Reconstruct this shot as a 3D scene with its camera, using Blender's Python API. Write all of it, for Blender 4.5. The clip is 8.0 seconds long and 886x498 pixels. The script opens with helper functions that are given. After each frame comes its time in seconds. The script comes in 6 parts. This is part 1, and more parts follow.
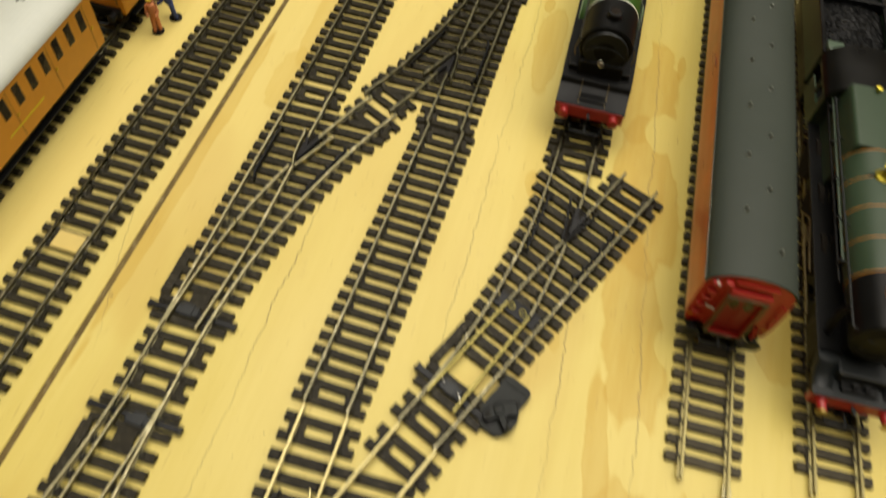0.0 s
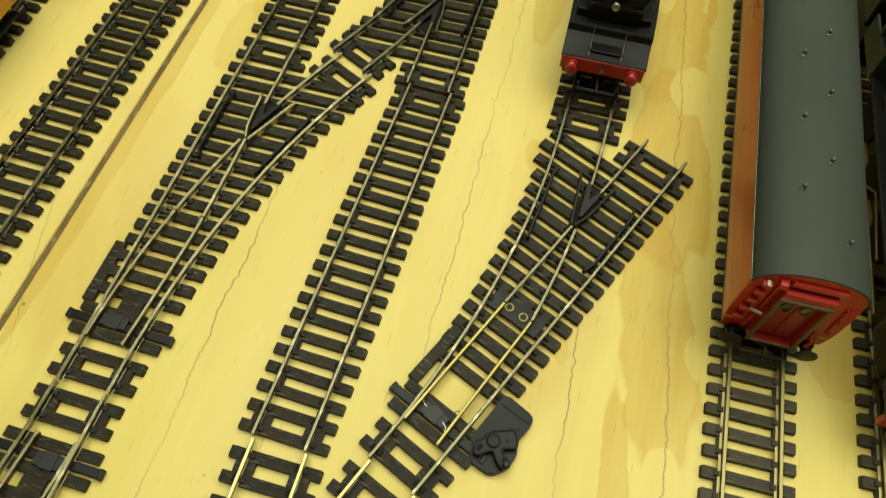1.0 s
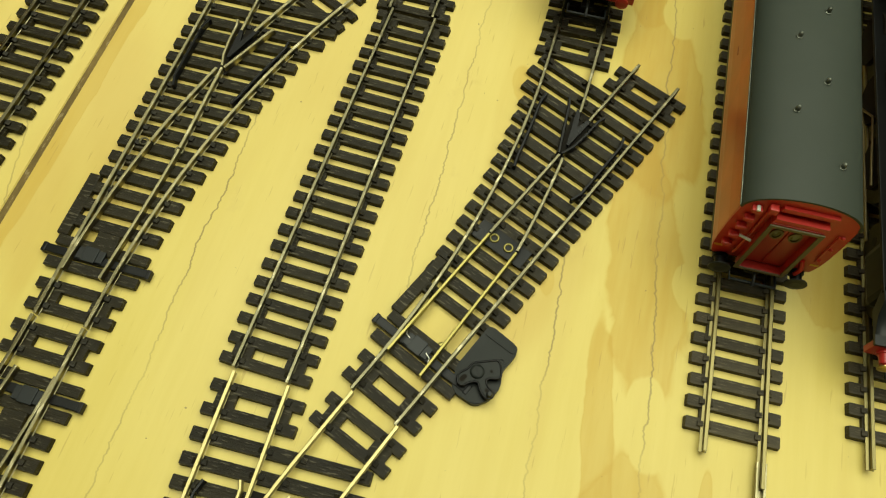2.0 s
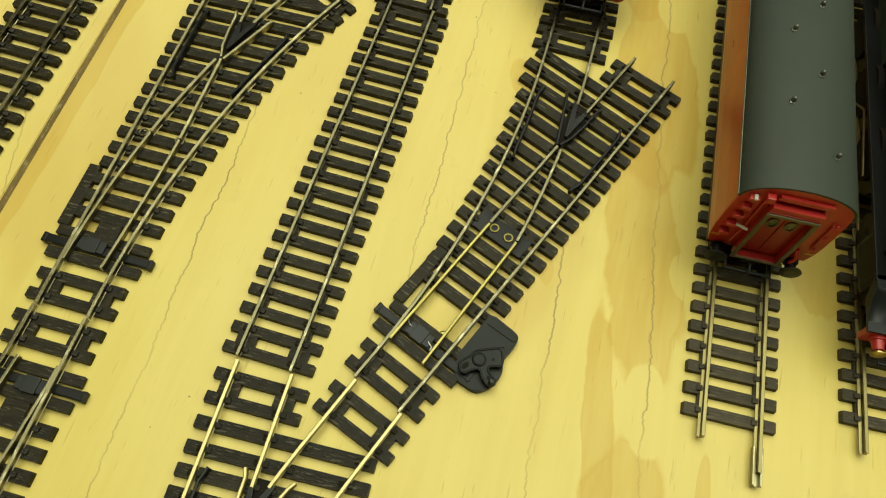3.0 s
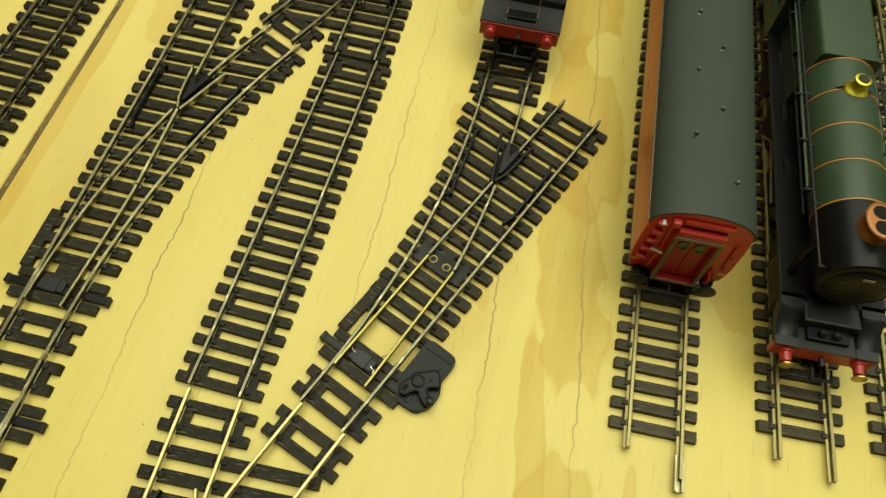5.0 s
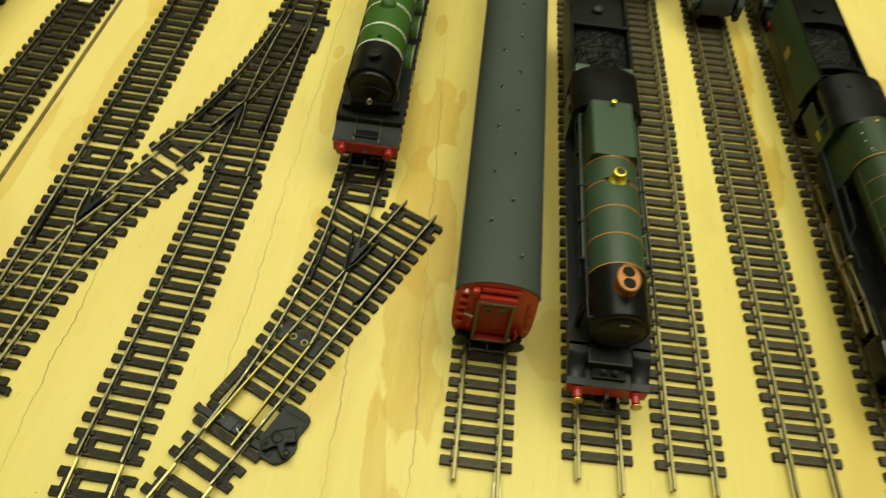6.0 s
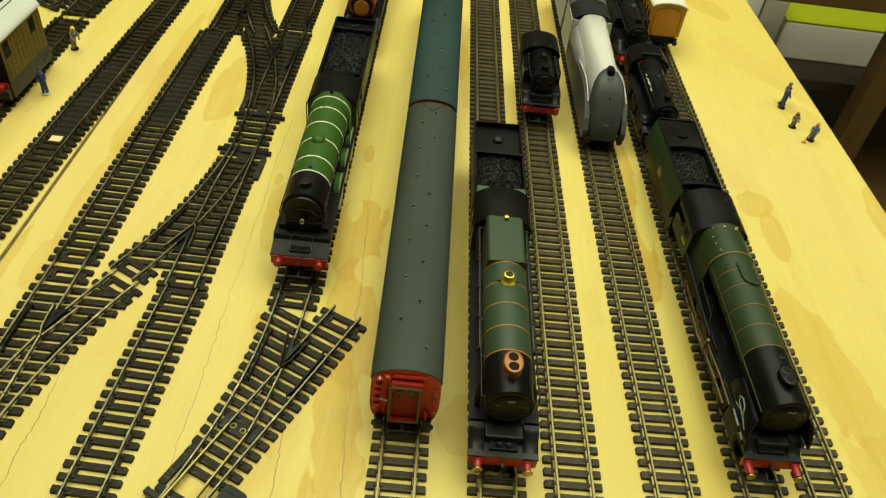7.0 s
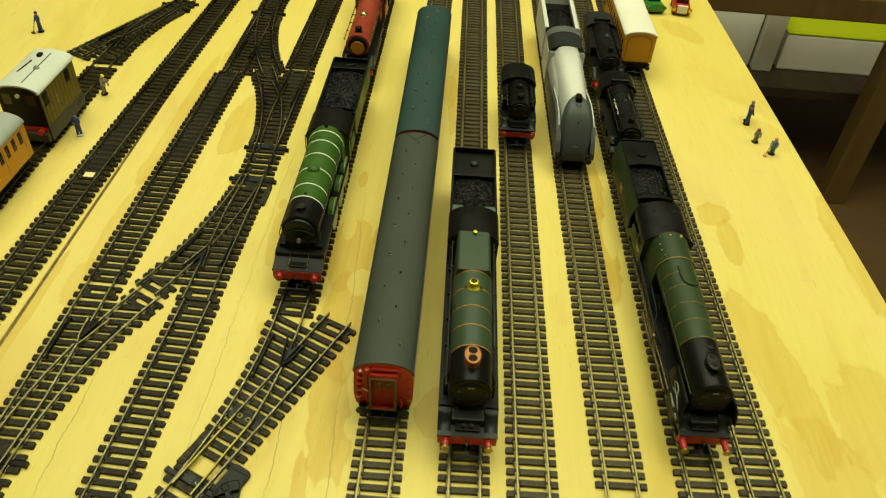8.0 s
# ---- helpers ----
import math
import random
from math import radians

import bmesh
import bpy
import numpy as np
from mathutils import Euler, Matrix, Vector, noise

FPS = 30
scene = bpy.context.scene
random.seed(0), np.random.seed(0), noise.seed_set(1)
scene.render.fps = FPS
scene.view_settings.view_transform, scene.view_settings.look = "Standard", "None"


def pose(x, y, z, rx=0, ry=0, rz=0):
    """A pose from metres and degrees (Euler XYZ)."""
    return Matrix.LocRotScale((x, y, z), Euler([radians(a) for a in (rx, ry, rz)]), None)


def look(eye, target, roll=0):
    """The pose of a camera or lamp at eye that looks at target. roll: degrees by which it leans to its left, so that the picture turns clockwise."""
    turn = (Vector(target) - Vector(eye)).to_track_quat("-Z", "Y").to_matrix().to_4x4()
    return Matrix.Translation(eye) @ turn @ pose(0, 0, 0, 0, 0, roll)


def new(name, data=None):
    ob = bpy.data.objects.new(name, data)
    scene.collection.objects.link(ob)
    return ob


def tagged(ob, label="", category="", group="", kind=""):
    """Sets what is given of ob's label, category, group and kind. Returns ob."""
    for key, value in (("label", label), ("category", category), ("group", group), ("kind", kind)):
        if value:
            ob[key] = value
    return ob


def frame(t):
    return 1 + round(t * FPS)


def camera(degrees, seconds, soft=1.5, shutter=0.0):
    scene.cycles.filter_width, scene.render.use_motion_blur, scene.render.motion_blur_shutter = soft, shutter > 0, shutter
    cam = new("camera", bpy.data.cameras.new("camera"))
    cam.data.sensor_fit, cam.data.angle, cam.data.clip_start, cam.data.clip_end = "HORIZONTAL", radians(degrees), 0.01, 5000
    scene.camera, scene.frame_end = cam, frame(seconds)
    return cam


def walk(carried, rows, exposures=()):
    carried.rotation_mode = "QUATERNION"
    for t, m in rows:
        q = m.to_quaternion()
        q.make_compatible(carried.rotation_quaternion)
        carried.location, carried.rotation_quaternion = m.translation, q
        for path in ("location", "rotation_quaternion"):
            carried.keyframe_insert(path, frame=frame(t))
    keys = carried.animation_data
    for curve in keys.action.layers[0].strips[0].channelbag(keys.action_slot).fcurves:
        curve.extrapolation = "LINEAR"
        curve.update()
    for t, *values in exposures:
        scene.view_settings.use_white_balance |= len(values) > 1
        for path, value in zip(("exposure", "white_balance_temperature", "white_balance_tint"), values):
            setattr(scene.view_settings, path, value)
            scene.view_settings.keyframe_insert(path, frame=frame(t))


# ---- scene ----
cam = camera(61.0, 8.0, soft=1.15, shutter=0.35)
PATH = [
    (0, (-0.0818, -0.1037, 0.2624), (-0.2134, 0.6109, -0.8156), 6.13),
    (0.1, (-0.0881, -0.0885, 0.2605), (-0.2174, 0.6353, -0.8116), 6.48),
    (0.2, (-0.0847, -0.0806, 0.2571), (-0.2285, 0.6489, -0.8094), 5.53),
    (0.3, (-0.0821, -0.0747, 0.2522), (-0.2264, 0.6529, -0.8154), 5.41),
    (0.5, (-0.0806, -0.0698, 0.2395), (-0.2255, 0.6447, -0.8368), 4.87),
    (0.8, (-0.0801, -0.0642, 0.2282), (-0.2248, 0.6124, -0.8724), 3.98),
    (1, (-0.0799, -0.0620, 0.2233), (-0.2160, 0.5872, -0.8948), 3.92),
    (1.5, (-0.0735, -0.0598, 0.2150), (-0.1962, 0.5364, -0.9337), 3.73),
    (2, (-0.0744, -0.0616, 0.2164), (-0.1864, 0.5058, -0.9479), 4.02),
    (3.3, (-0.0791, -0.0664, 0.2176), (-0.1610, 0.5044, -0.9475), 6.60),
    (3.5, (-0.0749, -0.0650, 0.2207), (-0.1580, 0.4925, -0.9507), 6.23),
    (4, (-0.0757, -0.0658, 0.2239), (-0.1519, 0.5020, -0.9431), 6.64),
    (4.2, (-0.0743, -0.0665, 0.2250), (-0.1507, 0.5115, -0.9370), 6.47),
    (5.3, (-0.0524, -0.0802, 0.2378), (-0.1250, 0.6101, -0.8614), 6.09),
    (5.5, (-0.0431, -0.0845, 0.2471), (-0.1109, 0.6409, -0.8296), 5.66),
    (6, (-0.0208, -0.1074, 0.2727), (-0.0348, 0.7030, -0.7437), 7.52),
    (6.3, (-0.0129, -0.1237, 0.2929), (-0.0096, 0.7391, -0.6795), 7.72),
    (6.5, (-0.0097, -0.1313, 0.3017), (0.0016, 0.7632, -0.6416), 7.67),
    (7, (0.0012, -0.1475, 0.3151), (0.0300, 0.8059, -0.5682), 7.71),
    (7.5, (0.0071, -0.1553, 0.3210), (0.0219, 0.8299, -0.5271), 6.52),
    (7.6, (0.0086, -0.1553, 0.3227), (0.0182, 0.8340, -0.5206), 6.29),
    (7.7, (0.0120, -0.1613, 0.3325), (0.0100, 0.8257, -0.5135), 5.51),
    (7.8, (0.0152, -0.1696, 0.3421), (0.0058, 0.8149, -0.5068), 5.21),
    (7.9, (0.0212, -0.1812, 0.3527), (0.0052, 0.7975, -0.5028), 4.80),
    (7.967, (0.0303, -0.1900, 0.3549), (0.0069, 0.7827, -0.5072), 4.18),
    (8, (0.0326, -0.1922, 0.3555), (0.0073, 0.7790, -0.5083), 4.02),
]
walk(cam, [(t, look(eye, target, roll)) for t, eye, target, roll in PATH],
     exposures=[(0.0, 0.19, 6500, 12), (0.5, 0.25, 6480, 4), (1.0, 0.25, 6550, -6), (2.0, 0.17, 6600, -8), (4.0, 0.16, 6600, -8), (5.5, 0.22, 6650, -8), (6.5, 0.25, 6850, -9), (7.0, 0.25, 6950, -10), (7.5, 0.24, 7600, -16), (8.0, 0.24, 7700, -17)])

# ---- light: a dim room with unseen lamps below the ceiling ----
world = bpy.data.worlds.new("world")
world.use_nodes = True
world.node_tree.nodes["Background"].inputs[0].default_value = (1.0, 0.93, 0.8, 1)
world.node_tree.nodes["Background"].inputs[1].default_value = 0.05
scene.world = world
bpy.context.view_layer.update()


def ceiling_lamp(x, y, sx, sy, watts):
    data = bpy.data.lights.new("unseen_ceiling_light", "AREA")
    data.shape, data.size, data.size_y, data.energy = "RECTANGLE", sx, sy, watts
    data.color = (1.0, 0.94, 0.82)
    ob = new("unseen_ceiling_light", data)
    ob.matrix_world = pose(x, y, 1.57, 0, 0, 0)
    return tagged(ob, "unseen warm white area light below the ceiling", "lamp")


ceiling_lamp(-0.47, 0.6, 0.9, 1.7, 22.5)
ceiling_lamp(0.46, 0.6, 0.9, 1.7, 21)
# extra unseen lamp, added to brighten the boxes on the shelf
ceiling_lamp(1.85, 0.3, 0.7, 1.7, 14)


# ---- materials ----
def material(name, base, rough=0.5, metal=0.0, spread=0.12, scale=300.0, bump=0.05, spec=0.5, wear=0.0, stretch=(1, 1, 1), random=0.0, coat=0.0, fleck=None):
    """A surface with fine grain, broad stains, bump and, for repeats, a random shade."""
    m = bpy.data.materials.new(name)
    m.use_nodes = True
    nt = m.node_tree
    n, l = nt.nodes, nt.links
    p = n["Principled BSDF"]
    p.inputs["Roughness"].default_value, p.inputs["Metallic"].default_value = rough, metal
    p.inputs["Specular IOR Level"].default_value = spec
    p.inputs["Coat Weight"].default_value = coat
    co = n.new("ShaderNodeTexCoord")
    mp = n.new("ShaderNodeMapping")
    mp.inputs["Scale"].default_value = stretch
    l.new(co.outputs["Object"], mp.inputs["Vector"])
    fine, broad = n.new("ShaderNodeTexNoise"), n.new("ShaderNodeTexNoise")
    fine.inputs["Scale"].default_value, fine.inputs["Detail"].default_value = scale * 4, 5
    broad.inputs["Scale"].default_value, broad.inputs["Detail"].default_value = scale * 0.35, 4
    for t in (fine, broad):
        l.new(mp.outputs[0], t.inputs["Vector"])
    add = n.new("ShaderNodeMath")
    add.operation = "MULTIPLY_ADD"
    add.inputs[1].default_value = 0.55
    l.new(fine.outputs["Fac"], add.inputs[0])
    l.new(broad.outputs["Fac"], add.inputs[2])
    val = n.new("ShaderNodeMapRange")
    val.inputs["From Min"].default_value, val.inputs["From Max"].default_value = 0.4, 1.15
    val.inputs["To Min"].default_value, val.inputs["To Max"].default_value = 1 - spread, 1 + spread
    l.new(add.outputs[0], val.inputs["Value"])
    last = val.outputs[0]
    if random:
        info, rnd, mul = n.new("ShaderNodeObjectInfo"), n.new("ShaderNodeMapRange"), n.new("ShaderNodeMath")
        rnd.inputs["To Min"].default_value, rnd.inputs["To Max"].default_value = 1 - random, 1 + random
        l.new(info.outputs["Random"], rnd.inputs["Value"])
        mul.operation = "MULTIPLY"
        l.new(last, mul.inputs[0]), l.new(rnd.outputs[0], mul.inputs[1])
        last = mul.outputs[0]
    tint = n.new("ShaderNodeVectorMath")
    tint.operation = "SCALE"
    tint.inputs[0].default_value = base
    l.new(last, tint.inputs["Scale"])
    last = tint.outputs[0]
    if fleck:
        lift, blend = n.new("ShaderNodeMapRange"), n.new("ShaderNodeMix")
        fine.inputs["Roughness"].default_value = 0.68
        lift.inputs["From Min"].default_value, lift.inputs["From Max"].default_value = 0.57, 0.63
        lift.inputs["To Min"].default_value, lift.inputs["To Max"].default_value = 0.0, 0.75
        l.new(fine.outputs["Fac"], lift.inputs["Value"])
        blend.data_type = "RGBA"
        blend.inputs[7].default_value = (*fleck, 1)
        l.new(lift.outputs[0], blend.inputs["Factor"]), l.new(last, blend.inputs[6])
        last = blend.outputs[2]
    l.new(last, p.inputs["Base Color"])
    rr = n.new("ShaderNodeMapRange")
    rr.inputs["From Min"].default_value, rr.inputs["From Max"].default_value = 0.3, 0.7
    rr.inputs["To Min"].default_value, rr.inputs["To Max"].default_value = max(rough - 0.12 - wear, 0.03), min(rough + 0.12, 1)
    l.new(broad.outputs["Fac"], rr.inputs["Value"])
    l.new(rr.outputs[0], p.inputs["Roughness"])
    b = n.new("ShaderNodeBump")
    b.inputs["Strength"].default_value, b.inputs["Distance"].default_value = bump, 0.0003
    l.new(fine.outputs["Fac"], b.inputs["Height"])
    l.new(b.outputs[0], p.inputs["Normal"])
    return m


SLEEPER = material("sleeper_plastic", (0.0178, 0.0148, 0.0073), 0.42, spec=0.15, spread=0.6, scale=150, bump=1.0, stretch=(0.4, 2.4, 1), random=0.25, fleck=(0.102, 0.091, 0.058))
FLEXSLEEPER = material("brown_sleeper_plastic", (0.050, 0.042, 0.0245), 0.55, spec=0.18, spread=0.6, scale=150, bump=0.9, stretch=(0.4, 2.4, 1), random=0.2, fleck=(0.118, 0.098, 0.061))
BLACKPLASTIC = material("black_plastic", (0.0058, 0.006, 0.006), 0.36, spec=0.16, spread=0.25, scale=200, bump=0.12)
GLOSSBLACK = material("glossy_black_plastic", (0.004, 0.004, 0.004), 0.3, spec=0.2, spread=0.2, scale=90, bump=0.04)
INFILL = material("dusty_black_plastic", (0.013, 0.0112, 0.008), 0.8, spec=0.1, spread=0.4, scale=200, bump=0.2)
# rail flecks: worn bright chips, and small glints put into the colour
STEEL = material("rail_steel", (0.245, 0.222, 0.125), 0.42, metal=1.0, spread=0.45, scale=120, bump=0.05, stretch=(1, 0.3, 1), fleck=(0.48, 0.44, 0.28), wear=0.1)
GOLDRAIL = material("clean_golden_rail", (0.47, 0.41, 0.19), 0.48, metal=1.0, spread=0.12, scale=60, bump=0.01, stretch=(1, 0.3, 1))
FLEXRAIL = material("olive_brass_rail", (0.215, 0.185, 0.082), 0.46, metal=1.0, spread=0.22, scale=90, bump=0.03, stretch=(1, 0.35, 1))
DULLSTEEL = material("tarnished_rail", (0.130, 0.120, 0.072), 0.42, metal=1.0, spread=0.5, scale=150, bump=0.08, stretch=(1, 0.35, 1), fleck=(0.36, 0.33, 0.21), wear=0.1)
BRASSRAIL = material("brass_blade", (0.27, 0.235, 0.075), 0.45, metal=1.0, spread=0.15, scale=60, bump=0.01)
BLACK = material("black_paint", (0.0042, 0.0044, 0.0042), 0.42, spec=0.15, spread=0.3, scale=90, bump=0.04)
SATIN = material("dark_grey_paint", (0.0098, 0.0118, 0.0120), 0.45, spec=0.28, spread=0.25, scale=90, bump=0.05)
PIPEGREEN = material("pale_green_pipe", (0.055, 0.085, 0.055), 0.4, spread=0.15, scale=90)
# paler green that paints light on the splasher tops
LITGREEN = material("lit_green_edge", (0.20, 0.27, 0.13), 0.45, spread=0.2, scale=90)
LEVERGREY = material("grey_black_plastic", (0.0066, 0.0084, 0.0064), 0.42, spec=0.16, spread=0.25, scale=150, bump=0.08)
PANE = material("dull_green_pane", (0.095, 0.095, 0.045), 0.35, spread=0.2, scale=150)
DEEPRED = material("deep_red_paint", (0.26, 0.009, 0.008), 0.4, spread=0.15, scale=60, bump=0.03)
CABBLACK = material("brown_black_paint", (0.0040, 0.0040, 0.0034), 0.34, spec=0.13, spread=0.25, scale=90, bump=0.05)
DARKGREEN = material("brunswick_green", (0.026, 0.0465, 0.023), 0.46, spec=0.35, spread=0.15, scale=60, bump=0.03)
OLIVEGREEN = material("olive_green", (0.019, 0.034, 0.011), 0.48, spec=0.3, spread=0.15, scale=60, bump=0.03)
APPLEGREEN = material("apple_green", (0.028, 0.073, 0.0085), 0.46, spec=0.22, spread=0.15, scale=60, bump=0.03)
RED = material("red_paint", (0.33, 0.016, 0.014), 0.4, spread=0.15, scale=80, bump=0.04)
COACHRED = material("coach_red", (0.38, 0.013, 0.008), 0.42, spread=0.18, scale=60, bump=0.04)
COACHSIDE = material("faded_orange_red", (0.46, 0.085, 0.018), 0.38, spread=0.42, scale=24, bump=0.03)
MAROON = material("maroon_paint", (0.20, 0.022, 0.012), 0.4, spread=0.15, scale=60)
ROOFGREY = material("roof_grey", (0.0275, 0.0345, 0.0255), 0.6, spec=0.3, spread=0.08, scale=50, bump=0.03)
ROOFTEAL = material("roof_blue_green", (0.0115, 0.033, 0.030), 0.58, spec=0.3, spread=0.08, scale=50, bump=0.03)
FADEDLINE = material("faded_orange_lining", (0.20, 0.115, 0.022), 0.5, spread=0.2)
ORANGELINE = material("orange_lining", (0.33, 0.135, 0.014), 0.5, spread=0.15)
PLATEGREY = material("dull_plate_lettering", (0.16, 0.16, 0.13), 0.6, spread=0.2)
WHITELINE = material("white_lining", (0.75, 0.75, 0.62), 0.45, spread=0.1)
RODSTEEL = material("dull_rod_metal", (0.20, 0.16, 0.085), 0.5, metal=1.0, spread=0.3, scale=150)
GANGWAY = material("dark_olive_edging", (0.085, 0.068, 0.026), 0.55, spread=0.2, scale=100)
COPPER = material("copper", (0.30, 0.125, 0.035), 0.45, metal=0.5, spread=0.15, scale=150)
BRASS = material("brass", (0.62, 0.52, 0.06), 0.4, metal=1.0, spread=0.1, scale=150)
OLDBRASS = material("tarnished_brass", (0.40, 0.31, 0.12), 0.4, metal=1.0, spread=0.2, scale=150)
CHROME = material("bright_steel", (0.62, 0.60, 0.52), 0.3, metal=1.0, spread=0.15, scale=150)
COAL = material("coal", (0.0026, 0.0028, 0.0028), 0.36, spec=0.11, spread=0.5, scale=400, bump=0.6)
SILVER = material("silver_grey_paint", (0.50, 0.51, 0.46), 0.45, spread=0.06, scale=60)
SILVERSIDE = material("dull_silver_paint", (0.30, 0.31, 0.28), 0.45, spread=0.25, scale=40)
SLATE = material("slate_grey_paint", (0.046, 0.053, 0.050), 0.46, spec=0.28, spread=0.1, scale=60)
TYRE = material("dark_worn_tyre", (0.05, 0.045, 0.03), 0.6, metal=1.0, spread=0.3, scale=150)
SKIRT = material("dull_grey_skirt", (0.040, 0.040, 0.031), 0.5, spec=0.3, spread=0.2, scale=60)
MIDGREY = material("mid_grey_paint", (0.075, 0.08, 0.078), 0.45, spread=0.1, scale=60)
PALEGREY = material("pale_grey_roof", (0.46, 0.48, 0.42), 0.5, spread=0.08, scale=60)
DULLROOF = material("dull_grey_roof", (0.24, 0.26, 0.23), 0.5, spread=0.1, scale=60)
CREAM = material("cream_roof", (0.60, 0.59, 0.50), 0.5, spread=0.06, scale=60)
ORANGE = material("orange_paint", (0.50, 0.22, 0.016), 0.45, spread=0.15, scale=60, bump=0.05)
OCHRE = material("olive_brown_paint", (0.10, 0.071, 0.009), 0.45, spec=0.35, spread=0.2, scale=60, bump=0.05)
WINDOWDARK = material("dark_window", (0.012, 0.009, 0.007), 0.2, spread=0.1)
OVERALL = material("blue_overalls", (0.035, 0.06, 0.19), 0.7, spread=0.35, scale=300)
PALEBLUE = material("pale_blue_cloth", (0.13, 0.21, 0.32), 0.7, spread=0.45, scale=300)
SKIN = material("painted_orange_vest", (0.55, 0.20, 0.07), 0.7, spread=0.4, scale=300)
GREYCLOTH = material("grey_cloth", (0.22, 0.20, 0.15), 0.7, spread=0.5, scale=300)
CARD = material("dull_yellow_card", (0.56, 0.43, 0.125), 0.7, spread=0.1, scale=60)
PATCH = material("pale_card", (0.70, 0.56, 0.28), 0.7, spread=0.08, scale=60)


def board_material():
    m = bpy.data.materials.new("plywood")
    m.use_nodes = True
    nt = m.node_tree
    n, l = nt.nodes, nt.links
    p = n["Principled BSDF"]
    co = n.new("ShaderNodeTexCoord")
    sep = n.new("ShaderNodeSeparateXYZ")
    l.new(co.outputs["Object"], sep.inputs[0])

    def noisy(scale, stretch, detail=4, rough=0.55, dist=0.0):
        mp, t = n.new("ShaderNodeMapping"), n.new("ShaderNodeTexNoise")
        mp.inputs["Scale"].default_value = stretch
        t.inputs["Scale"].default_value, t.inputs["Detail"].default_value, t.inputs["Roughness"].default_value = scale, detail, rough
        t.inputs["Distortion"].default_value = dist
        l.new(co.outputs["Object"], mp.inputs[0]), l.new(mp.outputs[0], t.inputs["Vector"])
        return t.outputs["Fac"]

    def ramp(src, lo, hi, a=0.0, b=1.0):
        r = n.new("ShaderNodeMapRange")
        r.interpolation_type = "SMOOTHSTEP"
        for key, v in (("From Min", lo), ("From Max", hi), ("To Min", a), ("To Max", b)):
            r.inputs[key].default_value = v
        l.new(src, r.inputs["Value"])
        return r.outputs[0]

    def math(op, a, b=None, c=None):
        k = n.new("ShaderNodeMath")
        k.operation = op
        for i, v in enumerate((a, b, c)):
            if v is None:
                continue
            if isinstance(v, (int, float)):
                k.inputs[i].default_value = v
            else:
                l.new(v, k.inputs[i])
        return k.outputs[0]

    def mix(fac, a, b):
        k = n.new("ShaderNodeMix")
        k.data_type = "RGBA"
        l.new(fac, k.inputs["Factor"])
        for key, v in ((6, a), (7, b)):
            if isinstance(v, tuple):
                k.inputs[key].default_value = (*v, 1)
            else:
                l.new(v, k.inputs[key])
        return k.outputs[2]

    grain = noisy(26, (9, 0.7, 1), 6, 0.6)
    streak = noisy(11, (4, 0.45, 1), 3)
    blotch = noisy(6.5, (1.7, 0.75, 1), 3, 0.5, 0.6)
    patch = noisy(5.0, (2.2, 0.9, 1), 2, 0.45, 0.4)
    col = mix(ramp(grain, 0.3, 0.7), (0.575, 0.469, 0.1183), (0.605, 0.5015, 0.1387))
    col = mix(ramp(streak, 0.54, 0.70, 0, 0.30), col, (0.49, 0.3575, 0.0854))
    col = mix(ramp(patch, 0.60, 0.63, 0, 0.28), col, (0.5, 0.3575, 0.0727))
    col = mix(ramp(blotch, 0.59, 0.68, 0, 0.4), col, (0.43, 0.2786, 0.0485))
    # broad paler and yellower fields across the sheet
    field = noisy(3.1, (1.3, 0.8, 1), 3, 0.5)
    col = mix(ramp(field, 0.42, 0.62, 0, 0.5), col, (0.615, 0.4876, 0.1697))
    col = mix(ramp(field, 0.50, 0.36, 0, 0.4), col, (0.53, 0.404, 0.0776))
    # brown stains along the grain, with wavering tide lines round them
    warp = math("ADD", math("MULTIPLY_ADD", blotch, 1.3, -0.65), math("MULTIPLY_ADD", noisy(75, (1, 0.55, 1), 3, 0.5, 0.8), 0.75, -0.375))
    mottle = ramp(noisy(60, (2.5, 0.3, 1), 4), 0.3, 0.7, 0.55, 1.0)

    def oval(cx, cy, rx, ry, lean):
        off = math("MULTIPLY_ADD", math("SUBTRACT", sep.outputs[1], cy), lean, math("SUBTRACT", sep.outputs[0], cx))
        dx = math("MULTIPLY", off, 1 / rx)
        dy = math("MULTIPLY", math("SUBTRACT", sep.outputs[1], cy), 1 / ry)
        return math("ADD", math("SQRT", math("ADD", math("MULTIPLY", dx, dx), math("MULTIPLY", dy, dy))), warp)

    clear = None
    for row in TONGUES:
        k = ramp(oval(*row), 0.93, 1.06, 0, 1)
        clear = k if clear is None else math("MULTIPLY", clear, k)
    for *row, amount in FIGURES:
        d = oval(*row)
        edge = ramp(math("ABSOLUTE", math("SUBTRACT", d, 0.93)), 0.0, 0.13, 1.0, 0.0)
        inside = ramp(d, 0.88, 1.05, amount, 0)
        shade = math("MULTIPLY", math("MULTIPLY", inside, math("MAXIMUM", mottle, edge)), clear)
        col = mix(shade, col, (0.46, 0.2971, 0.034))
    # thin meandering checks along the grain
    wavy, wavy2 = noisy(14, (0.2, 1, 1), 3), noisy(70, (0.2, 1, 1), 3)
    wavy3 = noisy(210, (0.2, 1, 1), 4, 0.65)
    crack = None
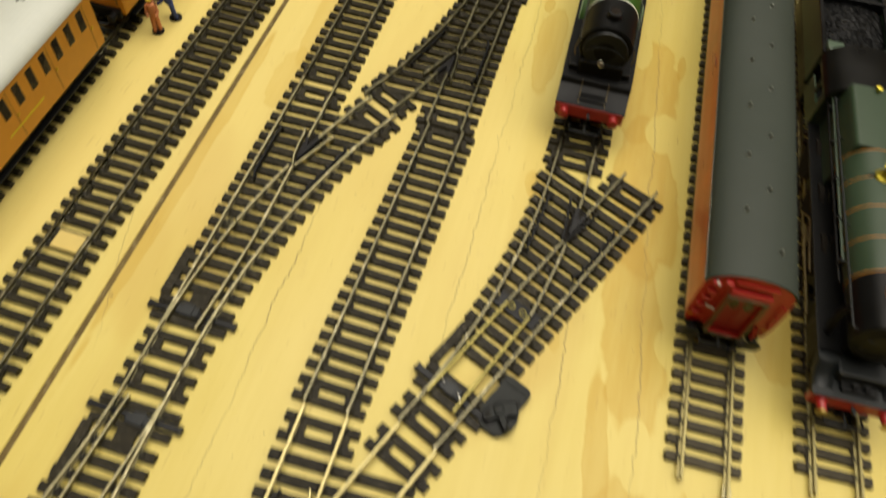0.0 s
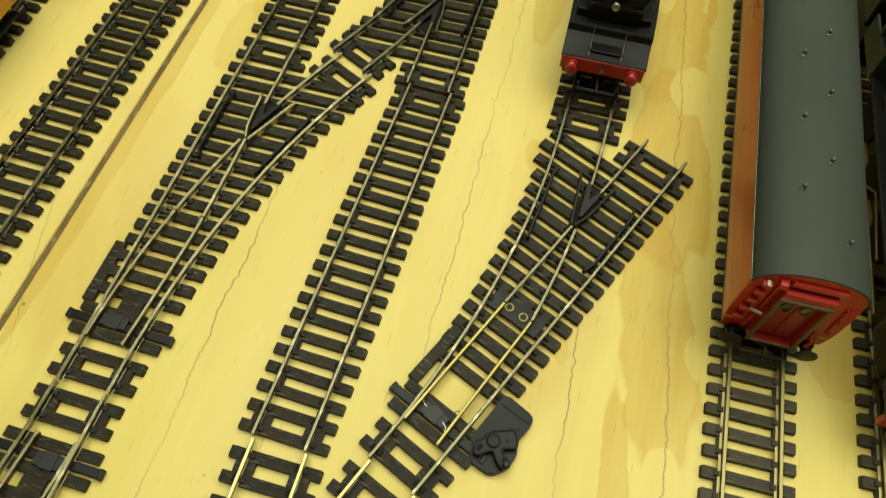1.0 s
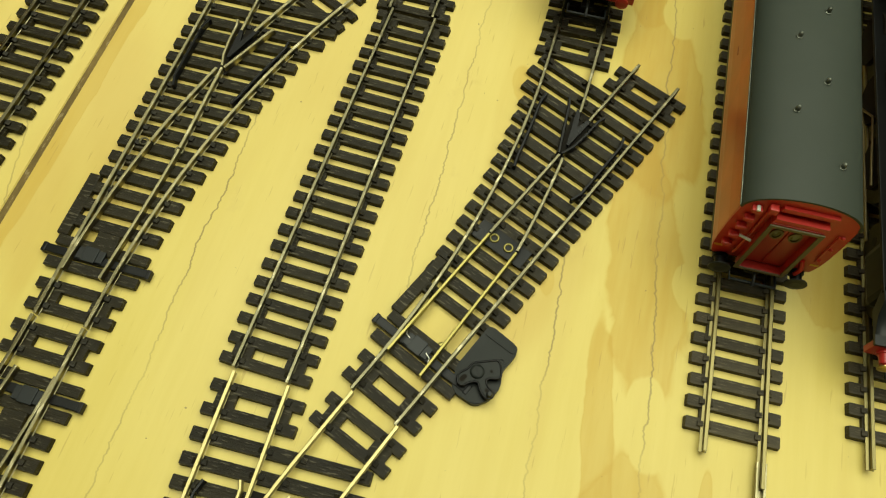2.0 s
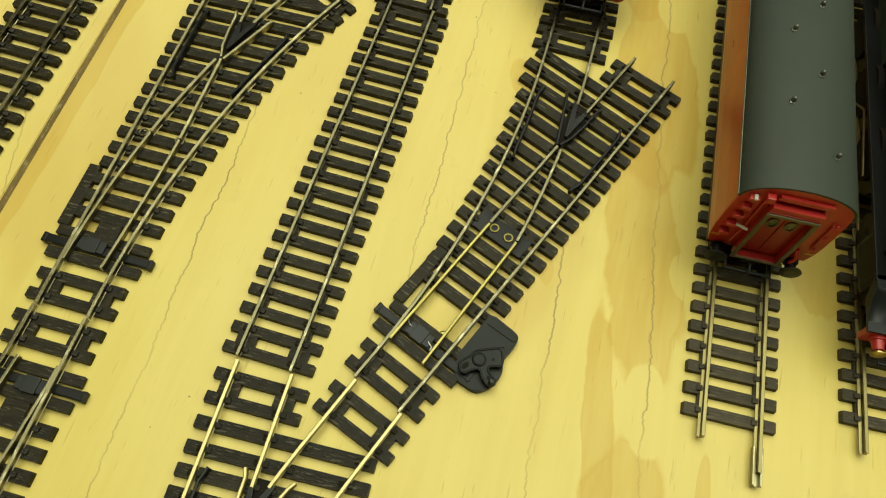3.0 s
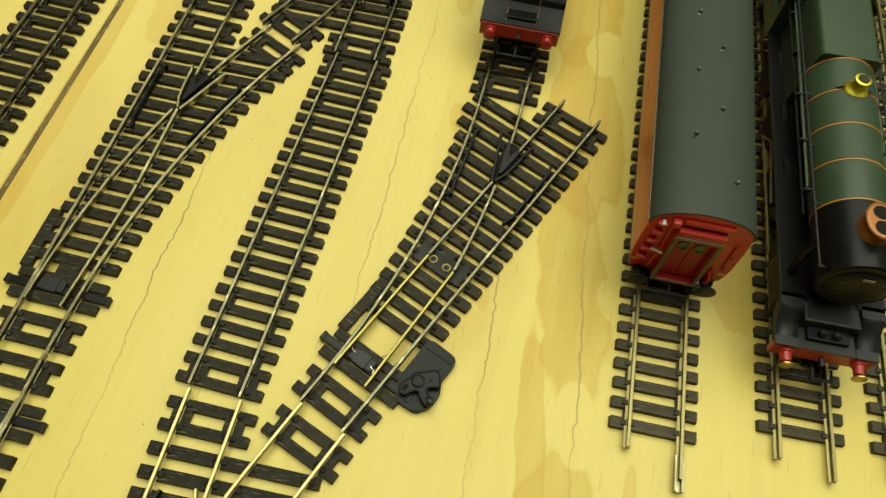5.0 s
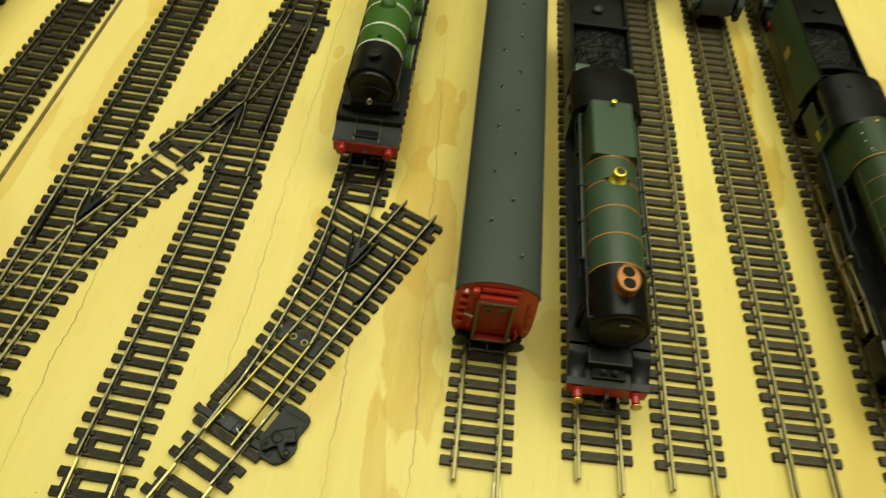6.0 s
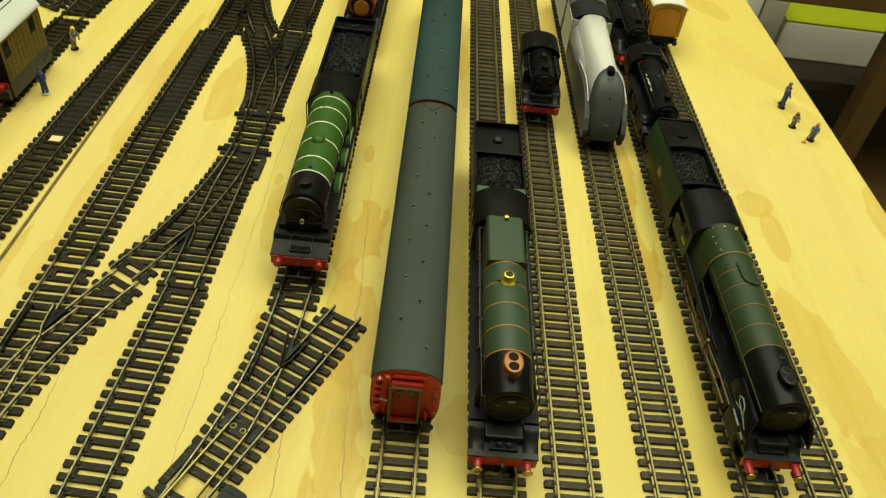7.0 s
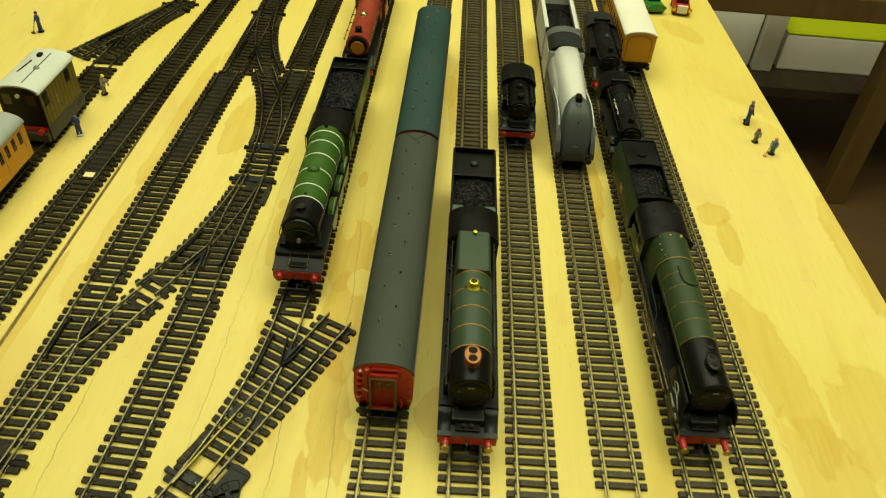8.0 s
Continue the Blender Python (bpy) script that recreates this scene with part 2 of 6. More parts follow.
    for x0, slope, y0, y1, deep in CHECKS:
        line = math("SUBTRACT", sep.outputs[0], math("MULTIPLY_ADD", sep.outputs[1], slope, x0))
        line = math("ADD", line, math("MULTIPLY_ADD", wavy, 0.0065, -0.00325))
        line = math("ADD", line, math("MULTIPLY_ADD", wavy2, 0.0034, -0.0017))
        line = math("ADD", line, math("MULTIPLY_ADD", wavy3, 0.0034, -0.0017))
        k = ramp(math("ABSOLUTE", line), 0.00006, 0.00043, deep, 0)
        k = math("MULTIPLY", k, math("MULTIPLY", ramp(sep.outputs[1], y0, y0 + 0.03), ramp(sep.outputs[1], y1, y1 - 0.05)))
        crack = k if crack is None else math("MAXIMUM", crack, k)
    crack = math("MULTIPLY", crack, ramp(noisy(30, (1, 0.6, 1), 2), 0.38, 0.56, 0.25, 0.72))
    col = mix(crack, col, (0.16, 0.12, 0.0485))
    vor = n.new("ShaderNodeTexVoronoi")
    vor.inputs["Scale"].default_value = 26
    l.new(co.outputs["Object"], vor.inputs["Vector"])
    col = mix(ramp(vor.outputs["Distance"], 0.012, 0.022, 0.6, 0), col, (0.1, 0.08, 0.0388))
    # dust specks, short pores and small rubbed marks
    pores = noisy(260, (3.2, 0.22, 1), 2, 0.6)
    col = mix(ramp(pores, 0.65, 0.73, 0, 0.36), col, (0.3, 0.1857, 0.0485))
    smudge = noisy(38, (1.1, 0.8, 1), 5, 0.7)
    col = mix(ramp(smudge, 0.60, 0.74, 0, 0.22), col, (0.42, 0.2971, 0.097))
    dust = noisy(420, (1, 1, 1), 1, 0.5)
    col = mix(ramp(dust, 0.80, 0.83, 0, 0.7), col, (0.12, 0.09, 0.0485))
    l.new(col, p.inputs["Base Color"])
    p.inputs["Specular IOR Level"].default_value = 0.35
    l.new(ramp(patch, 0.3, 0.7, 0.42, 0.58), p.inputs["Roughness"])
    b = n.new("ShaderNodeBump")
    b.inputs["Strength"].default_value, b.inputs["Distance"].default_value = 0.12, 0.0004
    l.new(math("SUBTRACT", grain, crack), b.inputs["Height"])
    l.new(b.outputs[0], p.inputs["Normal"])
    return m


# stains: middle x, y, half width, half length, lean, strength
FIGURES = [(-0.032, 0.055, 0.013, 0.050, 0.13, 0.72), (-0.026, -0.036, 0.013, 0.032, 0.10, 0.66), (-0.037, -0.002, 0.005, 0.045, 0.14, 0.70), (-0.062, 0.044, 0.004, 0.009, 0.3, 0.45), (-0.041, 0.196, 0.015, 0.036, 0.0, 0.80), (-0.034, 0.125, 0.014, 0.045, 0.1, 0.85),
           (-0.083, 0.115, 0.006, 0.012, 0.2, 0.5), (-0.19, 0.47, 0.02, 0.05, 0.0, 0.4), (-0.35, 0.33, 0.02, 0.03, 0.3, 0.35), (0.30, 0.40, 0.018, 0.03, 0.4, 0.3), (-0.005, -0.016, 0.0022, 0.013, 0.0, 0.6),
           (0.228, 0.276, 0.0145, 0.017, -0.1, 0.62), (0.233, 0.245, 0.0085, 0.030, 0.0, 0.6), (0.324, 0.245, 0.014, 0.085, 0.05, 0.55), (0.2375, 0.120, 0.0165, 0.072, 0.2, 0.58), (0.292, 0.085, 0.030, 0.058, 0.1, 0.48), (0.250, 0.040, 0.022, 0.050, 0.2, 0.5),
           (-0.161, 0.345, 0.013, 0.052, 0.0, 0.6), (-0.214, 0.36, 0.007, 0.11, 0.0, 0.55), (-0.212, 0.20, 0.006, 0.05, 0.0, 0.45), (-0.2316, 0.07, 0.0042, 0.11, 0.0, 0.62), (-0.213, 0.142, 0.009, 0.026, 0.0, 0.4),
           (-0.095, 0.205, 0.008, 0.035, 0.0, 0.6), (0.137, 0.220, 0.010, 0.048, 0.04, 0.85), (0.134, 0.300, 0.009, 0.042, 0.04, 0.8), (0.026, 0.066, 0.009, 0.015, 0.0, 0.6), (0.092, 0.50, 0.010, 0.05, 0.03, 0.5), (0.013, 0.428, 0.007, 0.03, 0.02, 0.5), (0.018, 0.42, 0.006, 0.06, 0.02, 0.5), (0.105, 0.52, 0.008, 0.05, 0.02, 0.5),
           (0.255, 0.60, 0.016, 0.028, 0.4, 0.5), (-0.095, 0.52, 0.010, 0.05, 0.0, 0.5), (-0.145, 0.25, 0.004, 0.012, 0.0, 0.5), (-0.101, 0.242, 0.0028, 0.006, 0.0, 0.85), (-0.046, 0.281, 0.0036, 0.011, 0.0, 0.7), (-0.0265, 0.216, 0.0022, 0.009, 0.0, 0.85)]
# lighter tongues that cut into the stains: middle x, y, half width, half length, lean
TONGUES = [(-0.0245, 0.006, 0.0065, 0.014, 0.1), (-0.031, 0.166, 0.007, 0.013, 0.0), (-0.047, 0.224, 0.004, 0.014, 0.0), (0.143, 0.235, 0.004, 0.022, 0.04), (-0.016, 0.052, 0.006, 0.008, 0.0), (0.262, 0.137, 0.012, 0.022, 0.4)]
# checks: x at y = 0, slope, where they begin and end, and how dark they are
CHECKS = [(-0.1700, -0.015, -0.20, 0.13, 1.0), (-0.1026, -0.014, -0.02, 0.34, 0.75), (-0.0548, -0.050, -0.12, 0.09, 0.95), (-0.0238, -0.068, -0.14, 0.30, 0.85), (-0.2304, -0.276, -0.02, 0.10, 0.6)]
PLY = board_material()


# ---- small mesh tools, in millimetres ----
def box(bm, x0, x1, y0, y1, z0, z1, bevel=0.0):
    vs = [bm.verts.new((x, y, z)) for z in (z0, z1) for y in (y0, y1) for x in (x0, x1)]
    fs = [bm.faces.new([vs[i] for i in q]) for q in ((0, 2, 3, 1), (4, 5, 7, 6), (0, 1, 5, 4), (2, 6, 7, 3), (0, 4, 6, 2), (1, 3, 7, 5))]
    if bevel:
        es = list({e for f in fs for e in f.edges})
        bmesh.ops.bevel(bm, geom=es, offset=bevel, segments=2, affect="EDGES", profile=0.6)
    return bm


def crisp(face):
    """A face that meets its neighbours at a hard edge."""
    for e in face.edges:
        e.smooth = False
    return face


def bend(p, q, r):
    """Degrees by which the line p, q, r turns at q."""
    a, b = Vector((q[0] - p[0], q[1] - p[1])), Vector((r[0] - q[0], r[1] - q[1]))
    return math.degrees(a.angle(b)) if a.length > 1e-6 and b.length > 1e-6 else 0.0


def cyl(bm, a, b, r, r2=None, seg=20, caps=True):
    a, b = Vector(a), Vector(b)
    r2 = r if r2 is None else r2
    q = (b - a).to_track_quat("Z", "Y").to_matrix()
    rings = []
    for c, rad in ((a, r), (b, r2)):
        rings.append([bm.verts.new(c + q @ Vector((rad * math.cos(6.2831853 * i / seg), rad * math.sin(6.2831853 * i / seg), 0))) for i in range(seg)])
    for i in range(seg):
        j = (i + 1) % seg
        f = bm.faces.new((rings[0][i], rings[0][j], rings[1][j], rings[1][i]))
        f.smooth = True
    if caps:
        crisp(bm.faces.new(rings[0][::-1])), crisp(bm.faces.new(rings[1]))
    return bm


def lathe(bm, base, axis, profile, seg=28):
    """Turned shape: profile rows are (distance along the axis, radius)."""
    q = Vector(axis).to_track_quat("Z", "Y").to_matrix()
    base, rings = Vector(base), []
    for d, r in profile:
        rings.append([bm.verts.new(base + q @ Vector((r * math.cos(6.2831853 * i / seg), r * math.sin(6.2831853 * i / seg), d))) for i in range(seg)])
    for a, b in zip(rings, rings[1:]):
        for i in range(seg):
            j = (i + 1) % seg
            bm.faces.new((a[i], a[j], b[j], b[i])).smooth = True
    for k in range(1, len(profile) - 1):
        if bend(profile[k - 1], profile[k], profile[k + 1]) > 38:
            for i in range(seg):
                bm.edges.get((rings[k][i], rings[k][(i + 1) % seg])).smooth = False
    crisp(bm.faces.new(rings[0][::-1])), crisp(bm.faces.new(rings[-1]))
    return bm


def extrude(bm, section, y0, y1, smooth=False):
    """A closed (x, z) outline drawn out along y."""
    a = [bm.verts.new((x, y0, z)) for x, z in section]
    b = [bm.verts.new((x, y1, z)) for x, z in section]
    k = len(section)
    for i in range(k):
        j = (i + 1) % k
        bm.faces.new((a[i], a[j], b[j], b[i])).smooth = smooth
        if smooth and bend(section[i - 1], section[i], section[j]) > 30:
            bm.edges.get((a[i], b[i])).smooth = False
    crisp(bm.faces.new(a[::-1])), crisp(bm.faces.new(b))
    return bm


def sweep(bm, pts, profile):
    """A profile of (sideways, z) drawn along a line of (x, y)."""
    rings = []
    for i, (x, y) in enumerate(pts):
        p, q = pts[max(i - 1, 0)], pts[min(i + 1, len(pts) - 1)]
        d = Vector((q[0] - p[0], q[1] - p[1])).normalized()
        rings.append([bm.verts.new((x + d.y * s, y - d.x * s, z)) for s, z in profile])
    k = len(profile)
    for a, b in zip(rings, rings[1:]):
        for i in range(k):
            j = (i + 1) % k
            bm.faces.new((a[i], b[i], b[j], a[j]))
    bm.faces.new(rings[0]), bm.faces.new(rings[-1][::-1])
    return bm


def wire(bm, pts, r, seg=7):
    """One bent round bar through the points, with closed ends."""
    q = [Vector(p) for p in pts]
    rows, side = [], None
    for i, p in enumerate(q):
        d = (q[min(i + 1, len(q) - 1)] - q[max(i - 1, 0)]).normalized()
        ref = side if side is not None else (Vector((0, 0, 1)) if abs(d.z) < 0.9 else Vector((1, 0, 0)))
        side = (ref - d * ref.dot(d)).normalized()
        up = d.cross(side)
        rows.append([bm.verts.new(p + (side * math.cos(6.2831853 * k / seg) + up * math.sin(6.2831853 * k / seg)) * r) for k in range(seg)])
    for a, b in zip(rows, rows[1:]):
        for k in range(seg):
            bm.faces.new((a[k], a[(k + 1) % seg], b[(k + 1) % seg], b[k])).smooth = True
    crisp(bm.faces.new(rows[0][::-1])), crisp(bm.faces.new(rows[-1]))
    return bm


def arc(x, z, r, a0, a1, k=14, rz=None):
    rz = r if rz is None else rz
    return [(x + r * math.cos(radians(a0 + (a1 - a0) * i / k)), z + rz * math.sin(radians(a0 + (a1 - a0) * i / k))) for i in range(k + 1)]


def mesh(name, bm, *mats):
    bmesh.ops.transform(bm, matrix=Matrix.Scale(0.001, 4), verts=bm.verts)
    bmesh.ops.recalc_face_normals(bm, faces=bm.faces)
    me = bpy.data.meshes.new(name)
    bm.to_mesh(me)
    bm.free()
    for m in mats:
        me.materials.append(m)
    return me


def part(name, bm, mat, parent, label=""):
    ob = new(name, bm if isinstance(bm, bpy.types.Mesh) else mesh(name, bm, mat))
    ob.parent = parent
    return tagged(ob, label)


def thing(name, x, y, z, turn, label, category, group="", kind=""):
    ob = new(name)
    ob.empty_display_size = 0.01
    ob.matrix_world = pose(x / 1000, y / 1000, z / 1000, 0, 0, turn)
    return tagged(ob, label, category, group, kind)


def piece(name, me, parent, x, y, turn=0.0, z=0.0):
    ob = new(name, me)
    ob.parent = parent
    ob.matrix_basis = pose(x / 1000, y / 1000, z / 1000, 0, 0, turn)
    return ob


def solid(name, bm, mat, label, category, kind="", x=0, y=0, z=0, turn=0.0, group=""):
    ob = new(name, mesh(name, bm, mat))
    ob.matrix_world = pose(x / 1000, y / 1000, z / 1000, 0, 0, turn)
    return tagged(ob, label, category, group, kind)


# ---- the room ----
WALL = material("room_wall", (0.42, 0.36, 0.26), 0.8, spread=0.06, scale=6, bump=0.05)
CEIL = material("ceiling_paint", (0.62, 0.58, 0.48), 0.8, spread=0.04, scale=6)
FLOORMAT = material("brown_floor", (0.075, 0.04, 0.012), 0.55, spread=0.35, scale=5, stretch=(0.3, 3, 1))
TIMBER = material("pine_timber", (0.095, 0.055, 0.010), 0.6, spread=0.25, scale=30, bump=0.2, stretch=(4, 0.5, 0.5))
# timber colour darkened to hold the shade on the shelf board
SHADETIMBER = material("shaded_timber", (0.022, 0.012, 0.004), 0.6, spread=0.3, scale=30, bump=0.2, stretch=(4, 0.5, 0.5))
GROOVE = material("grimy_groove", (0.125, 0.088, 0.030), 0.8, spec=0.2, spread=0.7, scale=90, bump=0.6, stretch=(2, 0.6, 1), fleck=(0.26, 0.21, 0.11))
solid("floor", box(bmesh.new(), -2600, 2900, -2200, 3400, -790, -750), FLOORMAT, "dark brown wooden floor of the room", "floor", "structure")
solid("ceiling", box(bmesh.new(), -2600, 2900, -2200, 3400, 1600, 1640), CEIL, "plain off-white ceiling", "ceiling", "structure")
solid("wall_north", box(bmesh.new(), -2600, 2900, 3400, 3480, -790, 1640), WALL, "plain beige wall behind the table", "wall", "structure")
solid("wall_south", box(bmesh.new(), -2600, 2900, -2280, -2200, -790, 1640), WALL, "plain beige wall", "wall", "structure")
solid("wall_west", box(bmesh.new(), -2680, -2600, -2280, 3480, -790, 1640), WALL, "plain beige wall", "wall", "structure")
solid("wall_east", box(bmesh.new(), 2900, 2980, -2280, 3480, -790, 1640), WALL, "plain beige wall", "wall", "structure")


def baseboard_table():
    t = thing("layout_table", 0, 0, 0, 0, "pale varnished plywood table carrying the model railway", "table")
    bm = bmesh.new()
    section = [(-233.2, -500), (-236.6, 1400), (261.6, 1400), (368, -500)]
    a = [bm.verts.new((x, y, -18)) for x, y in section]
    b = [bm.verts.new((x, y, 0)) for x, y in section]
    for i in range(4):
        bm.faces.new((a[i], a[(i + 1) % 4], b[(i + 1) % 4], b[i]))
    bm.faces.new(a[::-1]), bm.faces.new(b)
    bmesh.ops.bevel(bm, geom=[e for e in bm.edges if all(v.co.z > -1 for v in e.verts)], offset=0.25, segments=2, affect="EDGES")
    part("board", bm, PLY, t, "knotty pale plywood sheet with fine checks")
    bm = bmesh.new()
    section = [(-1150, -500), (-1150, 1400), (-239.4, 1400), (-236.0, -500)]
    a = [bm.verts.new((x, y, -18)) for x, y in section]
    b = [bm.verts.new((x, y, -0.5)) for x, y in section]
    for i in range(4):
        bm.faces.new((a[i], a[(i + 1) % 4], b[(i + 1) % 4], b[i]))
    bm.faces.new(a[::-1]), bm.faces.new(b)
    bmesh.ops.bevel(bm, geom=[e for e in bm.edges if all(v.co.z > -1 for v in e.verts)], offset=0.25, segments=2, affect="EDGES")
    part("board", bm, PLY, t, "second plywood sheet beside a narrow gap")
    part("batten", box(bmesh.new(), -300, -170, -500, 1400, -40, -0.95, 0.3), GROOVE, t, "dark timber batten below the gap between the sheets")
    for x, y in ((250, 1340), (300, -440), (-1100, 1340), (-1100, -440)):
        part("leg", box(bmesh.new(), x - 25, x + 25, y - 25, y + 25, -750, -18.2, 3), TIMBER, t)
    return t


baseboard_table()


# ---- tracks ----
HALF, TOP = 8.25, 4.6
RAIL = [(-1.1, 2.0), (1.1, 2.0), (1.1, 2.35), (0.32, 2.6), (0.32, 3.8), (0.6, 3.95), (0.6, 4.45), (0.45, 4.6), (-0.45, 4.6), (-0.6, 4.45), (-0.6, 3.95), (-0.32, 3.8), (-0.32, 2.6), (-1.1, 2.35)]
SET_RAIL = [(-0.5, 2.0), (0.5, 2.0), (0.5, 2.15), (0.3, 2.3), (0.3, 3.75), (0.55, 3.95), (0.55, 4.45), (0.4, 4.6), (-0.4, 4.6), (-0.55, 4.45), (-0.55, 3.95), (-0.3, 3.75), (-0.3, 2.3), (-0.5, 2.15)]
BLADE = [(-0.45, 2.2), (0.45, 2.2), (0.45, 4.45), (0.3, 4.55), (-0.3, 4.55), (-0.45, 4.45)]
GUARD = [(-0.5, 2.0), (0.5, 2.0), (0.5, 4.3), (0.3, 4.5), (-0.3, 4.5), (-0.5, 4.3)]


def tie(name, x0, x1, width, mat, rails, height=2.0):
    """A moulded sleeper from x0 to x1 with a chair on both sides of each rail (x, lean)."""
    bm = bmesh.new()
    w, c = width / 2, 0.9
    ring = [(x0, -w + 0.25), (x0 + 0.25, -w), (x1 - 0.25, -w), (x1, -w + 0.25), (x1, w - 0.25), (x1 - 0.25, w), (x0 + 0.25, w), (x0, w - 0.25)]
    lo = [bm.verts.new((x, y, 0.02)) for x, y in ring]
    mx = (x0 + x1) / 2
    hi = [bm.verts.new((mx + (x - mx) * (1 - 0.3 / (x1 - mx)), y * 0.93, height)) for x, y in ring]
    for i in range(8):
        bm.faces.new((lo[i], lo[(i + 1) % 8], hi[(i + 1) % 8], hi[i]))
    bm.faces.new(hi)
    for rx in rails:
        for s in (-1, 1):
            a, b = sorted((rx + s * 0.55, rx + s * 2.0))
            top = [(a, -0.85), (b, -0.85), (b, 0.85), (a, 0.85)]
            u = [bm.verts.new((x, y, height - 0.05)) for x, y in top]
            hgt = [height + (1.15 if abs(x - rx) < 1 else 0.55) for x, y in top]
            v = [bm.verts.new((x, y * 0.85, z)) for (x, y), z in zip(top, hgt)]
            for i in range(4):
                bm.faces.new((u[i], u[(i + 1) % 4], v[(i + 1) % 4], v[i]))
            bm.faces.new(v)
    return mesh(name, bm, mat)


SET_TIE = tie("sleeper", -14.3, 14.3, 3.5, SLEEPER, (-HALF, HALF))
FLEX_TIE = tie("sleeper", -13.9, 13.9, 3.75, FLEXSLEEPER, (-HALF, HALF))


def web(bm, x, y0, y1, half=1.5):
    return box(bm, x - half, x + half, y0, y1, 0.05, 1.5 if half < 2 else 1.85)


def straight_track(x0, slope, y0, y1, first, pitch, me, rail_mat, label, trims=(0, 0), dark=None, count=300):
    """Two rails along x = x0 + slope * y from y0 to y1; sleepers from first on. trims: how much later each rail begins."""
    turn = -math.degrees(math.atan(slope))
    t = thing("railway_track", x0 + slope * y0, y0, 0, turn, label, "model track", "model railway tracks")
    length = (y1 - y0) / math.cos(radians(turn))
    for s, trim in zip((-1, 1), trims):
        part("rail", sweep(bmesh.new(), [(s * HALF, trim), (s * HALF, length)], SET_RAIL if me is SET_TIE else RAIL), rail_mat, t, "worn nickel silver rail")
    k = int((length - (first - y0) - 1.5) / pitch) + 1
    rng = random.Random(int(x0 * 10))
    for i in range(k):
        piece("sleeper", me, t, rng.uniform(-0.15, 0.15), first - y0 + i * pitch + rng.uniform(-0.12, 0.12), rng.uniform(-0.5, 0.5))
    strip = mesh("sleeper_web", web(bmesh.new(), 0, 1.4, pitch - 1.4), me.materials[0])
    broad = mesh("sleeper_web", web(bmesh.new(), 0, 1.4, pitch - 1.4, 3.0), me.materials[0])
    for i in range(k - 1):
        piece("sleeper_web", strip, t, HALF if i % 2 else -HALF, first - y0 + i * pitch)
        if me is SET_TIE and i in (0, k - 2):
            for s in (-1, 1):
                piece("sleeper_web", broad, t, s * HALF, first - y0 + i * pitch)
    for a, b in dark or ():
        part("infill", box(bmesh.new(), -6.6, 6.6, a - y0, b - y0, 0.3, 1.7, 0.2), INFILL, t, "black plastic plate between the rails")
    return t


def slab(bm, outline, z0, z1, bevel=0.0):
    lo, hi = [bm.verts.new((a, b, z0)) for a, b in outline], [bm.verts.new((a, b, z1)) for a, b in outline]
    k = len(outline)
    for i in range(k):
        bm.faces.new((lo[i], lo[(i + 1) % k], hi[(i + 1) % k], hi[i]))
    bm.faces.new(lo[::-1]), bm.faces.new(hi)
    if bevel:
        bmesh.ops.bevel(bm, geom=[e for e in bm.edges if e.verts[0] in hi and e.verts[1] in hi], offset=bevel, segments=2, affect="EDGES")
    return bm


LONG, TURNS = 155.0, (345.0, 25.7, 0.0)


